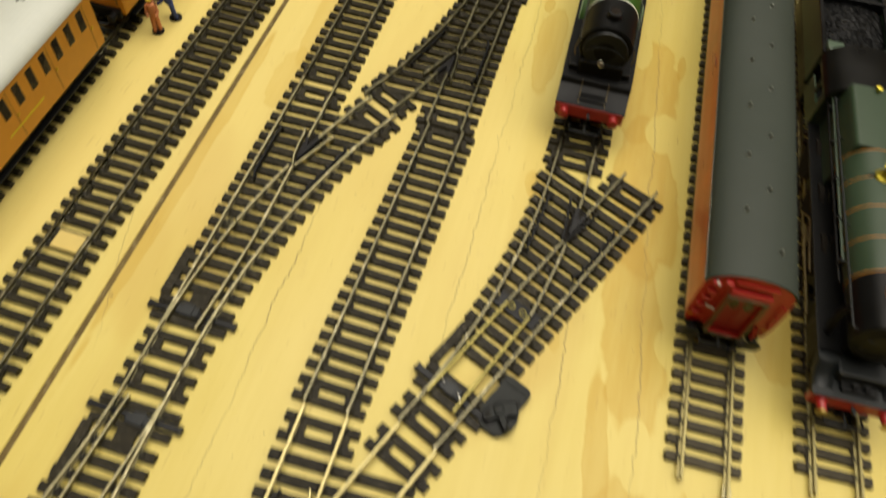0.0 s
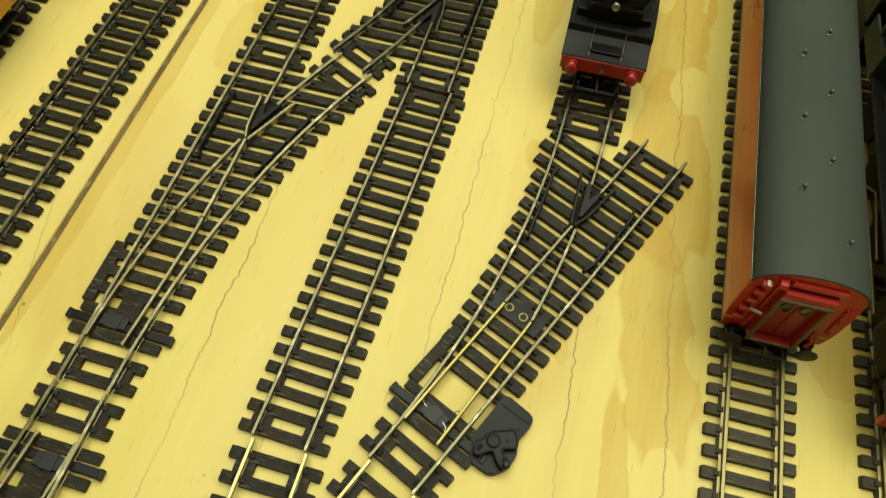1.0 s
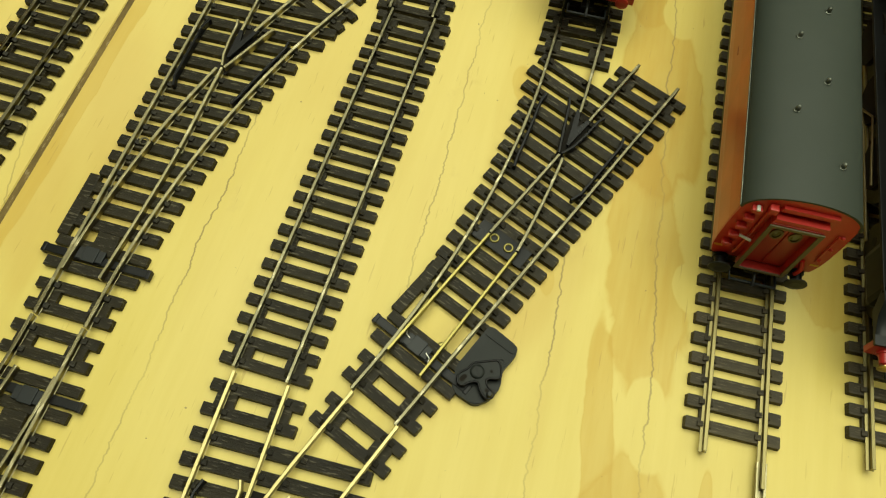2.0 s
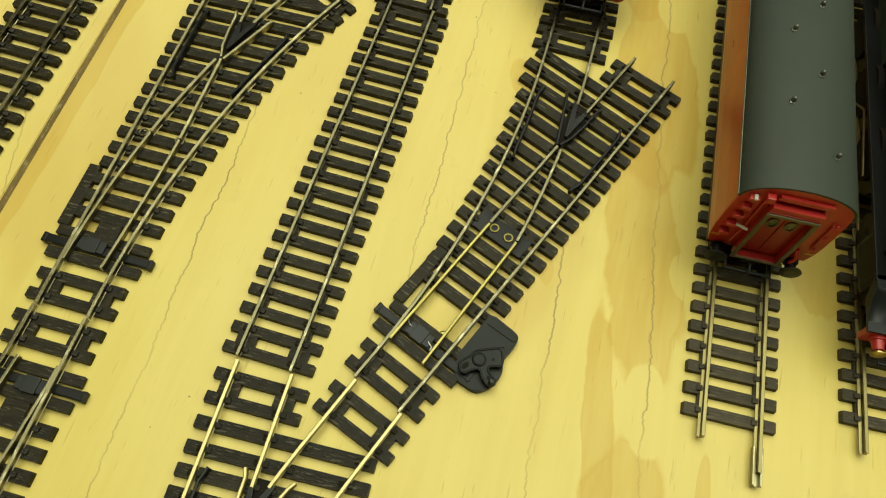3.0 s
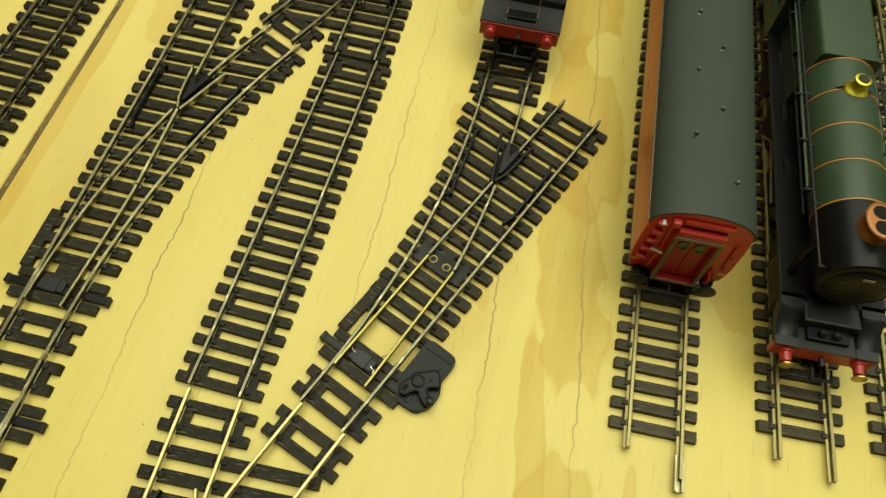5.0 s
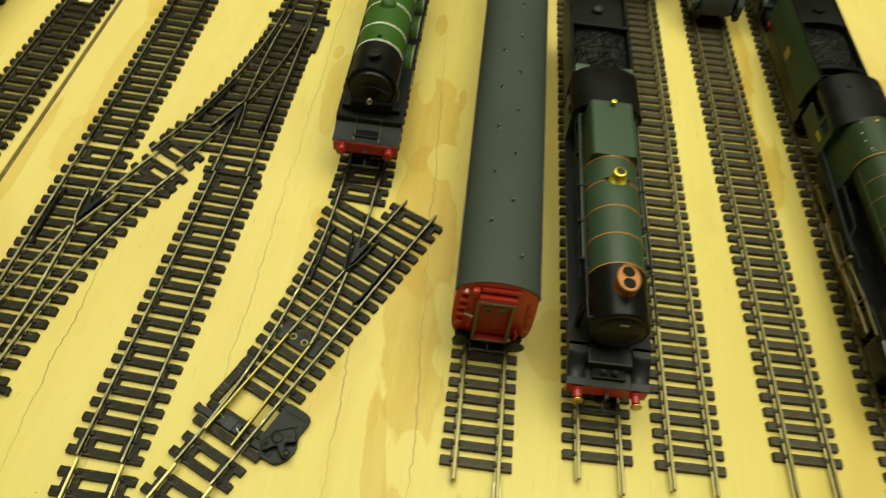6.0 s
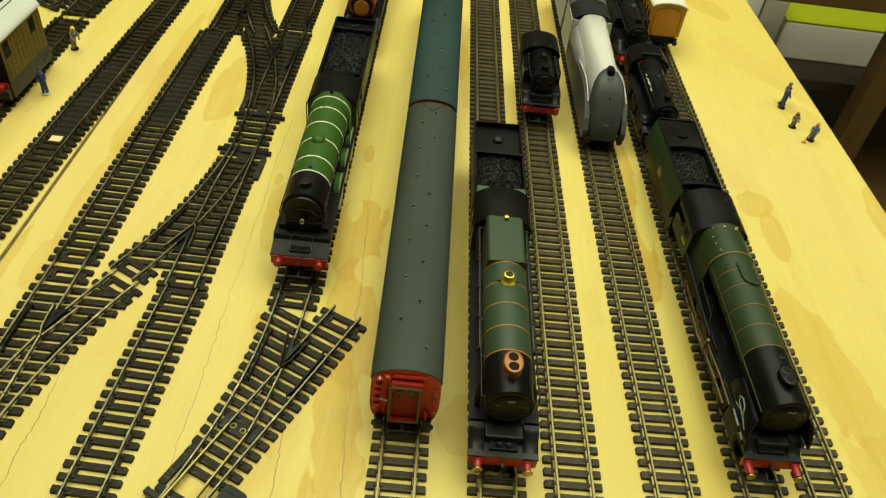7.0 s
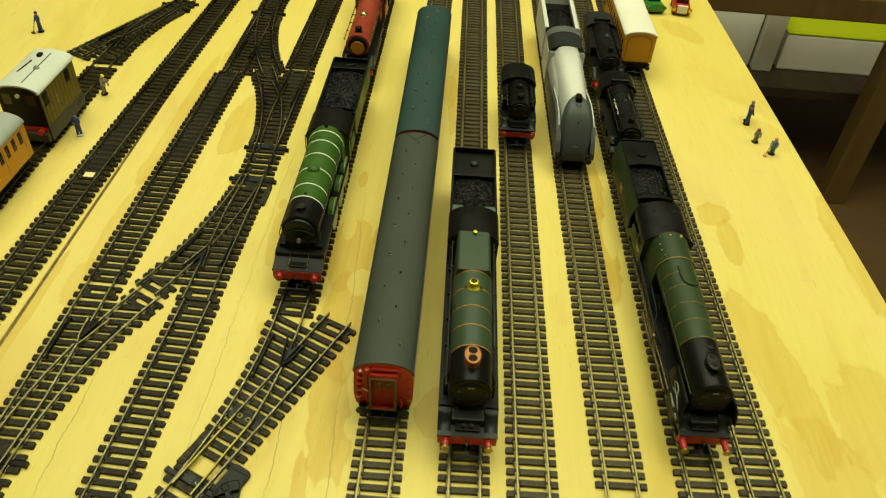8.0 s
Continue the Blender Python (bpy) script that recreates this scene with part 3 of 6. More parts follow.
def track_switch(x, y, heading, hand, label, lever=False, set_curve=True, mat=None, rail_mat=None, blade_mat=None, long_end=LONG, side=-1, turns=TURNS, plates=()):
    """Toe at x, y; heading: degrees to the right of +y; hand +1: the curved leg swings to the right.
    turns: the curved leg's radius, its angle and the length of straight rail that ends it."""
    mat, rail_mat, blade_mat = mat or SLEEPER, rail_mat or STEEL, blade_mat or rail_mat or STEEL
    t = thing("track_switch", x, y, 0, -heading, label, "track switch", "track switches")
    h = hand
    radius, swing, tail = turns
    bend = radius * radians(swing)
    heel = bend + tail

    def leg(off, u0, u1, k=16):
        """Points along the curved leg, off mm to the right of its middle line."""
        out = []
        for i in range(k + 1):
            u = u0 + (u1 - u0) * i / k
            w = min(u, bend) / radius
            r, more = radius - off, max(u - bend, 0)
            out.append((radius - r * math.cos(w) + more * math.sin(w), r * math.sin(w) + more * math.cos(w)))
        return out

    def along(yy, off=0.0):
        """How far along the curved leg the line off mm beside it has gone yy mm ahead."""
        top = (radius - off) * math.sin(radians(swing))
        if yy <= top:
            return radius * math.asin(yy / (radius - off))
        return bend + (yy - top) / math.cos(radians(swing))

    def flip(pts):
        return [(h * a, b) for a, b in pts]

    # outer rails
    part("stock_rail", sweep(bmesh.new(), flip([(-HALF, 0), (-HALF, long_end)]), SET_RAIL), rail_mat, t, "straight outer rail")
    part("stock_rail", sweep(bmesh.new(), flip(leg(HALF, 0, heel)), SET_RAIL), rail_mat, t, "curved outer rail")
    # closure rails up to the frog, and the two rails beyond it
    nose = math.sqrt(4 * radius * HALF - 4 * HALF * HALF)
    pivot, tip = 66.0, 15.5
    part("closure_rail", sweep(bmesh.new(), flip([(HALF, pivot), (HALF, nose - 4)]), SET_RAIL), rail_mat, t)
    part("closure_rail", sweep(bmesh.new(), flip(leg(-HALF, along(pivot, -HALF), along(nose - 4.5, -HALF))), SET_RAIL), rail_mat, t)
    part("leg_rail", sweep(bmesh.new(), flip([(HALF, nose + 14), (HALF, long_end)]), SET_RAIL), rail_mat, t)
    part("leg_rail", sweep(bmesh.new(), flip(leg(-HALF, along(nose + 15, -HALF), heel, 8)), SET_RAIL), rail_mat, t)
    # switch blades: one lies against its stock rail, the other stands off
    k1 = -3.4 if set_curve else -0.35
    k2 = 0.35 if set_curve else 3.4
    b1 = [(HALF + k1 * ((pivot - yy) / (pivot - tip)) ** 1.3, yy) for yy in np.linspace(pivot - 0.6, tip, 10)]
    a2 = leg(-HALF, along(pivot - 0.6, -HALF), along(tip, -HALF), 10)
    b2 = [(px + k2 * max((pivot - py) / (pivot - tip), 0) ** 1.3, py) for px, py in a2]
    if lever:
        (xa, ya), (xb, yb) = b2[0], b2[-1]
        b2 = [(xa + (xb - xa) * k / 10, ya + (yb - ya) * k / 10) for k in range(11)]
    part("switch_blade", sweep(bmesh.new(), flip(b1), BLADE), blade_mat, t, "thin sliding switch blade")
    part("switch_blade", sweep(bmesh.new(), flip(b2), BLADE), blade_mat, t, "thin sliding switch blade")
    # frog casting with wing rails, and the two check rails
    frog = part("frog", slab(bmesh.new(), flip([(HALF - 1.0, nose - 5), (HALF + 1.3, nose - 5), (HALF + 6.0, nose + 13), (HALF + 4.6, nose + 17), (HALF - 0.5, nose + 17), (HALF - 1.9, nose + 8)]), 1.9, 2.25), INFILL, t, "black moulded crossing frog")
    wing = BLACKPLASTIC if lever else rail_mat
    for pts in ([(HALF + 0.6, nose - 3.5), (HALF + 3.2, nose + 2), (HALF + 6.4, nose + 9), (HALF + 9.6, nose + 16), (HALF + 11.0, nose + 18)], [(HALF - 0.4, nose - 3), (HALF - 1.9, nose + 2), (HALF - 2.5, nose + 9), (HALF - 2.6, nose + 16), (HALF - 3.4, nose + 18.5)]):
        part("wing_rail", sweep(bmesh.new(), flip(pts), GUARD), wing, frog, "bent wing rail beside the frog")
    part("frog_nose", slab(bmesh.new(), flip([(HALF - 0.3, nose + 1), (HALF + 0.5, nose + 1), (HALF + 6.2, nose + 15.5), (HALF + 4.6, nose + 15.5), (HALF + 1.6, nose + 9), (HALF + 0.6, nose + 14), (HALF - 0.6, nose + 14)]), 3.2, 4.4), BLACKPLASTIC, frog)
    part("check_rail", sweep(bmesh.new(), flip([(-HALF + 3.4, nose - 16), (-HALF + 2.2, nose - 12), (-HALF + 2.2, nose + 12), (-HALF + 3.4, nose + 16)]), GUARD), BLACKPLASTIC, t, "black check rail")
    c = leg(HALF - 2.2, along(nose - 12), along(nose + 12), 8)
    c = [(c[0][0] - 1.6, c[0][1] - 4)] + c + [(c[-1][0] + 0.2, c[-1][1] + 4)]
    part("check_rail", sweep(bmesh.new(), flip(c), GUARD), BLACKPLASTIC, t, "black check rail")
    # sleepers: two at the toe, long ones square to the straight leg, then two on each leg
    rng = random.Random(int(x * 7 + y))
    rows = [3.4, 10.4] + ([] if lever else [33.0]) + [39.4 + 6.4 * i for i in range(14)] + [129.1, 136.2, 143.4, 150.6]
    for yy in rows:
        cx = leg(0, along(yy), along(yy), 1)[0][0]
        right, rails = 14.3, [-HALF, HALF]
        if 11 < yy < 140:
            right = 14.3 + cx + (1.2 if yy > 120 else 0) - (3 if yy > 135 else 0)
            rails = [-HALF, HALF, cx - HALF, cx + HALF * 1.06] if yy > 66 else [-HALF, cx + HALF]
        if nose - 4 < yy < nose + 14:
            rails = [-HALF, cx + HALF * 1.05]
        me = tie("sleeper", *sorted((h * -14.3, h * right)), 4.0 if 11 < yy < 140 else 3.6, mat, [h * r for r in rails])
        piece("sleeper", me, t, 0, yy, rng.uniform(-0.4, 0.4) + h * (1.2 if 80 < yy < 140 else 0))
    short = tie("sleeper", -14.0, 14.0, 3.6, mat, (-HALF, HALF), 1.95)
    for back in (4.6, 11.6):
        (px, py), = leg(0, heel - back, heel - back, 1)[:1]
        piece("sleeper", short, t, h * px, py, -h * swing)
    strip = [(-3.0, 0.05), (3.0, 0.05), (3.0, 1.85), (-3.0, 1.85)]
    for s in (-1, 1):
        for a, b in ((4.8, 9.0), (144.8, 149.2)):
            part("sleeper_web", web(bmesh.new(), s * HALF, a, b, 3.0), mat, t)
        part("sleeper_web", sweep(bmesh.new(), flip(leg(s * HALF, heel - 10.2, heel - 6.0, 2)), strip), mat, t)
    for a, b, wide in plates:
        part("infill", box(bmesh.new(), -6.6, wide, a, b, 0.3, 1.7, 0.2), INFILL, t, "black plastic plate between the rails")
    # tie bar between wide sleepers, with a slide plate and a spring box outside one rail
    bm = bmesh.new()
    box(bm, -17.0, 17.0, 20.0, 22.8, 0.3, 2.5, 0.3), box(bm, -18.2, -16.8, 19.8, 23.0, 0.2, 2.6, 0.3), box(bm, 16.8, 18.2, 19.8, 23.0, 0.2, 2.6, 0.3)
    part("tie_bar", bm, BLACKPLASTIC, t, "black sliding tie bar with knob ends")
    bm = bmesh.new()
    box(bm, -15.4, 15.4, 15.9, 19.3, 0.02, 2.0, 0.25), box(bm, -15.4, 15.4, 23.6, 27.0, 0.02, 2.0, 0.25)
    if not lever:
        box(bm, -4.0, 3.4, 26.0, 34.0, 0.1, 1.8, 0.3)
    part("slide_plate", bm, SLEEPER, t, "black plates either side of the tie bar")
    part("spring_box", box(bmesh.new(), *sorted((side * 16.6, side * 12.8)), 27.0, 50.0, 0.02, 2.2, 0.4), SLEEPER, t, "long black plate beside the rail")
    bm = bmesh.new()
    box(bm, -6.4, 2.4, 20.3, 24.3, 2.3, 3.1, 0.2), box(bm, -4.4, 0.2, 19.8, 24.8, 2.9, 3.5, 0.2)
    clip = part("spring_clip", bm, SATIN, t, "small dark spring clip")
    if lever:
        bm = bmesh.new()
        wire(bm, [(-7.6, 24.0, 2.8), (-6.8, 23.0, 3.2), (-5.2, 22.6, 3.3)], 0.22), wire(bm, [(1.4, 22.0, 3.3), (3.2, 21.4, 3.1), (3.6, 20.2, 2.8)], 0.22)
        part("spring_wire", bm, CHROME, clip, "bright bent spring wire")
    # pivot plate with two eyelets
    x0, x1 = sorted((h * (-HALF + 2), h * (HALF + 5)))
    if lever:
        part("pivot_plate", box(bmesh.new(), x0, x1, 62.5, 69.5, 1.7, 2.35, 0.15), BLACKPLASTIC, t, "black plate at the blade pivots")
    for ex in (0.8 if lever else -5.2, 6.4 if lever else 7.6):
        bm = bmesh.new()
        seg = 18
        rings = [[bm.verts.new((h * ex + r * math.cos(6.2831853 * i / seg), 66.0 + r * math.sin(6.2831853 * i / seg), z)) for i in range(seg)] for r, z in ((1.75, 2.3), (1.6, 2.8), (1.1, 2.8), (0.95, 2.36))]
        for ra, rb in zip(rings, rings[1:]):
            for i in range(seg):
                bm.faces.new((ra[i], ra[(i + 1) % seg], rb[(i + 1) % seg], rb[i])).smooth = True
        part("eyelet", bm, BRASSRAIL if lever else DULLSTEEL, t, "bright brass eyelet")
    if lever:
        part("brass_screw", lathe(bmesh.new(), (3.4, 27.0, 1.2), (0, 0, 1), [(0, 1.6), (0.5, 1.5), (0.7, 1.0)], 14), BRASSRAIL, t, "small brass screw")
        lever_base(t)
    return t


def rounded(points, r, k=4):
    """An outline with its corners cut back by r and rounded."""
    out = []
    for i, q in enumerate(points):
        p, n = Vector(points[i - 1]), Vector(points[(i + 1) % len(points)])
        q = Vector(q)
        a, b = q + (p - q).normalized() * min(r, (p - q).length * 0.45), q + (n - q).normalized() * min(r, (n - q).length * 0.45)
        out += [tuple(a.lerp(q, u).lerp(q.lerp(b, u), u)) for u in (m / k for m in range(k + 1))]
    return out


def lever_base(t):
    """The hand lever on its black base, outside the straight rail."""
    base = part("lever_base", slab(bmesh.new(), rounded([(10.5, 41.8), (21.6, 41.4), (22.4, 38.0), (22.1, 32.2), (24.6, 28.4), (24.4, 23.0), (21.9, 18.9), (14.0, 18.3), (10.5, 25.0)], 1.8), 0.02, 2.3, 0.35), LEVERGREY, t, "flat black lever base with rounded corners")
    part("cover_plate", slab(bmesh.new(), rounded([(13.3, 27.2), (16.6, 31.4), (20.2, 35.6), (21.8, 33.4), (21.6, 37.9), (13.3, 37.7)], 0.6), 2.25, 2.62, 0.15), LEVERGREY, base)
    part("end_cover", slab(bmesh.new(), rounded([(11.0, 38.2), (21.7, 38.4), (21.0, 41.0), (11.0, 41.2)], 0.9), 2.25, 2.62, 0.15), LEVERGREY, base)
    crank = [(12.9, 22.2), (13.0, 24.0), (14.0, 25.9), (14.1, 28.4), (15.6, 29.9), (19.2, 33.6), (20.6, 33.2), (23.0, 30.4), (22.8, 29.2), (20.6, 27.6), (20.2, 26.4), (21.7, 25.4), (24.2, 25.1), (24.9, 23.8), (24.0, 22.5), (22.8, 22.3), (20.4, 23.3), (18.8, 24.7), (17.7, 24.2), (16.6, 22.6), (16.1, 21.2), (14.6, 20.6)]
    part("lever", slab(bmesh.new(), rounded(crank, 0.7, 3), 2.5, 4.1, 0.3), LEVERGREY, base, "black throw lever shaped like a bell crank")
    lip = rounded(crank, 0.7, 3)
    part("lever_rim", wire(bmesh.new(), [(a, b, 4.05) for a, b in lip + lip[:1]], 0.36, 6), GLOSSBLACK, base, "glossy raised rim of the lever")
    part("pivot_screw", lathe(bmesh.new(), (16.7, 27.0, 4.0), (0, 0, 1), [(0, 2.15), (0.35, 2.15), (0.6, 1.8), (0.62, 1.1)], 22), LEVERGREY, base, "slotted dark pivot screw")
    part("screw_slot", box(bmesh.new(), -1.75, 1.75, -0.28, 0.28, 0, 0.05), BLACK, base).matrix_local = pose(0.0167, 0.027, 0.00460, 0, 0, -35)
    part("lever_pin", lathe(bmesh.new(), (23.7, 23.7, 4.0), (0, 0, 1), [(0, 1.0), (1.2, 0.9), (1.8, 0.6)], 12), SATIN, base)
    part("lever_slot", slab(bmesh.new(), rounded([(13.8, 21.8), (15.3, 21.7), (15.5, 24.2), (14.0, 24.3)], 0.7, 3), 4.06, 4.16), INFILL, base, "dark slot in the lever")
    for px, py, r in ((19.9, 29.7, 0.45), (22.2, 24.3, 0.6)):
        part("lever_hole", lathe(bmesh.new(), (px, py, 4.08), (0, 0, 1), [(0, r), (0.05, r), (0.06, r * 0.4)], 12), INFILL, base, "dark hole in the lever")


track_switch(-198.2, -11.5, 0.9, 1, "model track switch with dark sleepers beginning a crossover", side=-1)
track_switch(-198.5, -11.9, 180.9, 1, "model track switch laid toe to toe with another", side=1)
track_switch(-129.3, 287.6, 180.8, 1, "model track switch leading into the crossover", mat=SLEEPER, rail_mat=DULLSTEEL, long_end=154.0)
track_switch(-129.6, 288.2, -0.3, -1, "far model track switch on black sleepers", rail_mat=DULLSTEEL)
track_switch(-189.5, 578.0, 179.5, -1, "distant model track switch on black sleepers", rail_mat=DULLSTEEL)
track_switch(-135.2, -167.6, 0.2, 1, "bright-railed model track switch at the table front", rail_mat=GOLDRAIL, turns=(365.0, 22.0, 20.0))
track_switch(-101.3, -11.9, 24.2, -1, "model track switch with brass blades, eyelets and a hand lever", lever=True, rail_mat=DULLSTEEL, blade_mat=BRASSRAIL, set_curve=False, side=-1, turns=(365.0, 22.0, 20.0))
track_switch(-279.0, 573.0, 204.2, -1, "dark model track switch near the tram engine", rail_mat=DULLSTEEL)
straight_track(-260.2, 0.030, -400, 900, -396, 6.55, SET_TIE, DULLSTEEL, "long straight model track with tarnished rails", dark=[(256, 360)])
straight_track(-196.9, 0.0085, 144, 424, 147, 6.55, SET_TIE, DULLSTEEL, "straight model track between two switches", dark=[(285, 420)])
straight_track(-135.0, 0.037, -11.5, 133.5, -8.8, 6.40, SET_TIE, DULLSTEEL, "short straight model track between two switches")
straight_track(-130.0, -0.004, 443, 900, 447, 6.55, SET_TIE, DULLSTEEL, "far straight model track on black sleepers", dark=[(408, 436)])
straight_track(-187.5, -0.004, 578, 900, 581, 6.55, SET_TIE, DULLSTEEL, "far straight model track")
straight_track(-66.0, -0.0165, 141, 900, 144.5, 6.6, SET_TIE, DULLSTEEL, "straight model track below the apple green locomotive")
t = straight_track(0.4, -0.0195, 0, 900, 8.7, 6.67, FLEX_TIE, FLEXRAIL, "straight model track with open ends below the coaches", (0.6, -6))
bm = bmesh.new()
box(bm, HALF - 1.45, HALF - 0.72, -9.5, 1.5, 1.9, 3.3, 0.1), box(bm, HALF + 0.72, HALF + 1.45, -9.5, 1.5, 1.9, 3.3, 0.1), box(bm, HALF - 1.4, HALF + 1.4, -9.5, 1.5, 1.45, 1.9, 0.1)
part("rail_joiner", bm, STEEL, t, "folded metal rail joiner on the open rail end")
straight_track(47.4, -0.0318, 4, 900, 18.5, 6.6, FLEX_TIE, FLEXRAIL, "straight model track with open ends below the dark green locomotive", (4, 0))
straight_track(83.6, -0.0298, 8.5, 900, 19.6, 6.6, FLEX_TIE, FLEXRAIL, "empty straight model track with open ends", (0.6, 0))
straight_track(131.3, -0.0395, 10, 900, 30, 6.6, FLEX_TIE, FLEXRAIL, "straight model track below the streamlined locomotive")
straight_track(175.2, -0.0420, 10, 900, 22, 6.6, FLEX_TIE, FLEXRAIL, "straight model track below the large green locomotive")
straight_track(208.4, -0.0430, 10, 900, 20, 6.6, FLEX_TIE, FLEXRAIL, "outermost straight model track beside the free board")
straight_track(-312.3, 0.005, -400, 421, -397, 6.6, SET_TIE, DULLSTEEL, "straight model track below the orange coaches")


# ---- rolling stock; y runs backwards from the buffer beam, z up from the rail heads ----
def on_track(name, x0, slope, y, label, category, group="", flip=False):
    turn = -math.degrees(math.atan(slope))
    return thing(name, x0 + slope * y, y, TOP, turn + (180 if flip else 0), label, category, group)


def buffers(t, y, z, half, shank, head, reach=7.0, r=2.3, way=-1):
    for s in (-1, 1):
        b = part("buffer", lathe(bmesh.new(), (s * half, y, z), (0, way, 0), [(0, 2.3), (0.8, 2.3), (0.9, 1.8), (reach - 1.5, 1.6), (reach - 1.4, 0.8), (reach - 0.7, 0.8)], 16), shank, t)
        part("buffer_head", lathe(bmesh.new(), (s * half, y + way * (reach - 0.8), z), (0, way, 0), [(0, r * 0.6), (0.3, r), (0.7, r), (1.0, r * 0.5)], 18), head, b, "round buffer head")


def hook(t, y, z, way=-1):
    bm = bmesh.new()
    box(bm, -0.6, 0.6, *sorted((y, y + way * 3)), z - 0.8, z + 0.8, 0.2)
    part("draw_hook", bm, SATIN, t)


def tension_coupling(t, y, way=-1):
    bm = bmesh.new()
    box(bm, -2.2, 2.2, *sorted((y + way * 1, y - way * 14)), 3.2, 4.6, 0.2)
    wire(bm, [(-7, y + way * 1, 4.6), (-7, y + way * 5, 4.6), (7, y + way * 5, 4.6), (7, y + way * 1, 4.6)], 0.55)
    wire(bm, [(0, y - way * 3, 5.2), (0, y + way * 4, 6.4), (0, y + way * 6, 4.8)], 0.5)
    part("coupling", bm, SATIN, t, "dark wire loop coupling")


def wheel(t, x, y, r, mat=None, spokes=0):
    s = 1 if x > 0 else -1
    w = part("wheel", lathe(bmesh.new(), (x - s * 1.2, y, r), (s, 0, 0), [(0, r + 0.8), (0.6, r + 0.8), (0.7, r), (2.4, r), (2.5, r - 1), (2.0, r - 1.2), (2.0, 1.6), (2.6, 1.4), (2.6, 0.4)], 24), mat or BLACK, t)
    part("tyre", lathe(bmesh.new(), (x + s * 0.9, y, r), (s, 0, 0), [(0, r + 0.03), (0.4, r + 0.03)], 24), TYRE, w, "worn metal tyre")
    return w


def coal_heap(t, x, y0, y1, z, rise, seed):
    """A heap of small angular lumps."""
    rng, bm = random.Random(seed), bmesh.new()
    nx, ny = 26, int((y1 - y0) * 0.95)
    g = []
    for j in range(ny + 1):
        row = []
        for i in range(nx + 1):
            u, v = i / nx * 2 - 1, j / ny
            hgt = rise * (1 - 0.5 * u * u) * (0.75 + 0.25 * math.sin(3.14 * v))
            row.append(bm.verts.new((u * x + rng.uniform(-0.3, 0.3) * (abs(u) < 1), y0 + v * (y1 - y0) + rng.uniform(-0.3, 0.3) * (0 < j < ny), z + hgt + rng.uniform(-0.4, 0.4) * (abs(u) < 1))))
        g.append(row)
    for j in range(ny):
        for i in range(nx):
            q = (g[j][i], g[j][i + 1], g[j + 1][i + 1], g[j + 1][i])
            if rng.random() < 0.5:
                bm.faces.new(q[:3]), bm.faces.new((q[0], q[2], q[3]))
            else:
                bm.faces.new((q[0], q[1], q[3])), bm.faces.new(q[1:])
    for _ in range(int((y1 - y0) * 12)):
        cx, cy, r = rng.uniform(-x * 0.95, x * 0.95), rng.uniform(y0 + 1, y1 - 1), rng.uniform(0.25, 0.5)
        u = cx / x
        m = Matrix.Translation((cx, cy, z + rise * (1 - 0.5 * u * u) * 0.9)) @ Euler((rng.random() * 3, rng.random() * 3, rng.random() * 3)).to_matrix().to_4x4()
        bmesh.ops.create_icosphere(bm, subdivisions=1, radius=r, matrix=m)
    ob = part("coal", bm, COAL, t, "heap of shiny broken coal")
    ob["kind"] = "stuff"
    return ob


def ring(t, y, z, r, mat, wide=0.6, name="boiler_band"):
    part(name, lathe(bmesh.new(), (0, y - wide / 2, z), (0, 1, 0), [(0, r), (0.05, r + 0.16), (wide - 0.05, r + 0.16), (wide, r)], 48), mat, t)


def bars(t, y, z, width, mat, tilt=0.0, count=5):
    """Unreadable figures as plain bars on the smokebox plate."""
    for i in range(count):
        w = width / count
        x = -width / 2 + i * w
        part("plate_bar", box(bmesh.new(), x, x + w * 0.7, y - 0.25, y, z - 0.55, z + 0.55), mat, t)


def cab_roof(t, y0, y1, half, eave, rise, mat, thick=0.8):
    top = arc(0, eave, half, 0, 180, 20, rise)
    low = arc(0, eave, half - thick, 180, 0, 20, rise - thick)
    return part("cab_roof", extrude(bmesh.new(), top + low, y0, y1, True), mat, t, "curved dark cab roof")


def handrail(t, x, y0, y1, z, mat, knobs=4):
    bm = bmesh.new()
    wire(bm, [(x, y0, z), (x, y1, z)], 0.38)
    s = 1 if x > 0 else -1
    for i in range(knobs):
        y = y0 + (y1 - y0) * i / (knobs - 1)
        cyl(bm, (x, y, z), (x - s * 1.6, y, z), 0.35, seg=6)
        lathe(bm, (x - 0.6, y, z), (1, 0, 0), [(0, 0.3), (0.3, 0.6), (0.9, 0.6), (1.2, 0.3)], 8)
    part("handrail", bm, mat, t, "thin boiler handrail")


def wheels_and_rods(t, drivers, r, small, rs, rods=True):
    for y in drivers:
        for s in (-1, 1):
            wheel(t, s * HALF, y, r)
    for y in small:
        for s in (-1, 1):
            wheel(t, s * HALF, y, rs)
    if rods and len(drivers) > 1:
        for s in (-1, 1):
            bm = bmesh.new()
            box(bm, *sorted((s * 11.6, s * 12.4)), drivers[0], drivers[-1], r - 4.4, r - 2.8, 0.2)
            for y in drivers:
                cyl(bm, (s * 10.6, y, r - 3.6), (s * 12.9, y, r - 3.6), 1.4, seg=10)
            part("coupling_rod", bm, RODSTEEL, t, "worn metal coupling rod")
            bm = bmesh.new()
            box(bm, *sorted((s * 13.0, s * 13.7)), drivers[0] - 26, drivers[1], r - 3.9, r - 2.7, 0.2)
            wire(bm, [(s * 13.8, drivers[1], r - 3.2), (s * 14.0, drivers[1] - 9, r + 4), (s * 13.6, drivers[0] - 8, r + 1)], 0.45)
            part("connecting_rod", bm, RODSTEEL, t, "worn metal connecting rod")


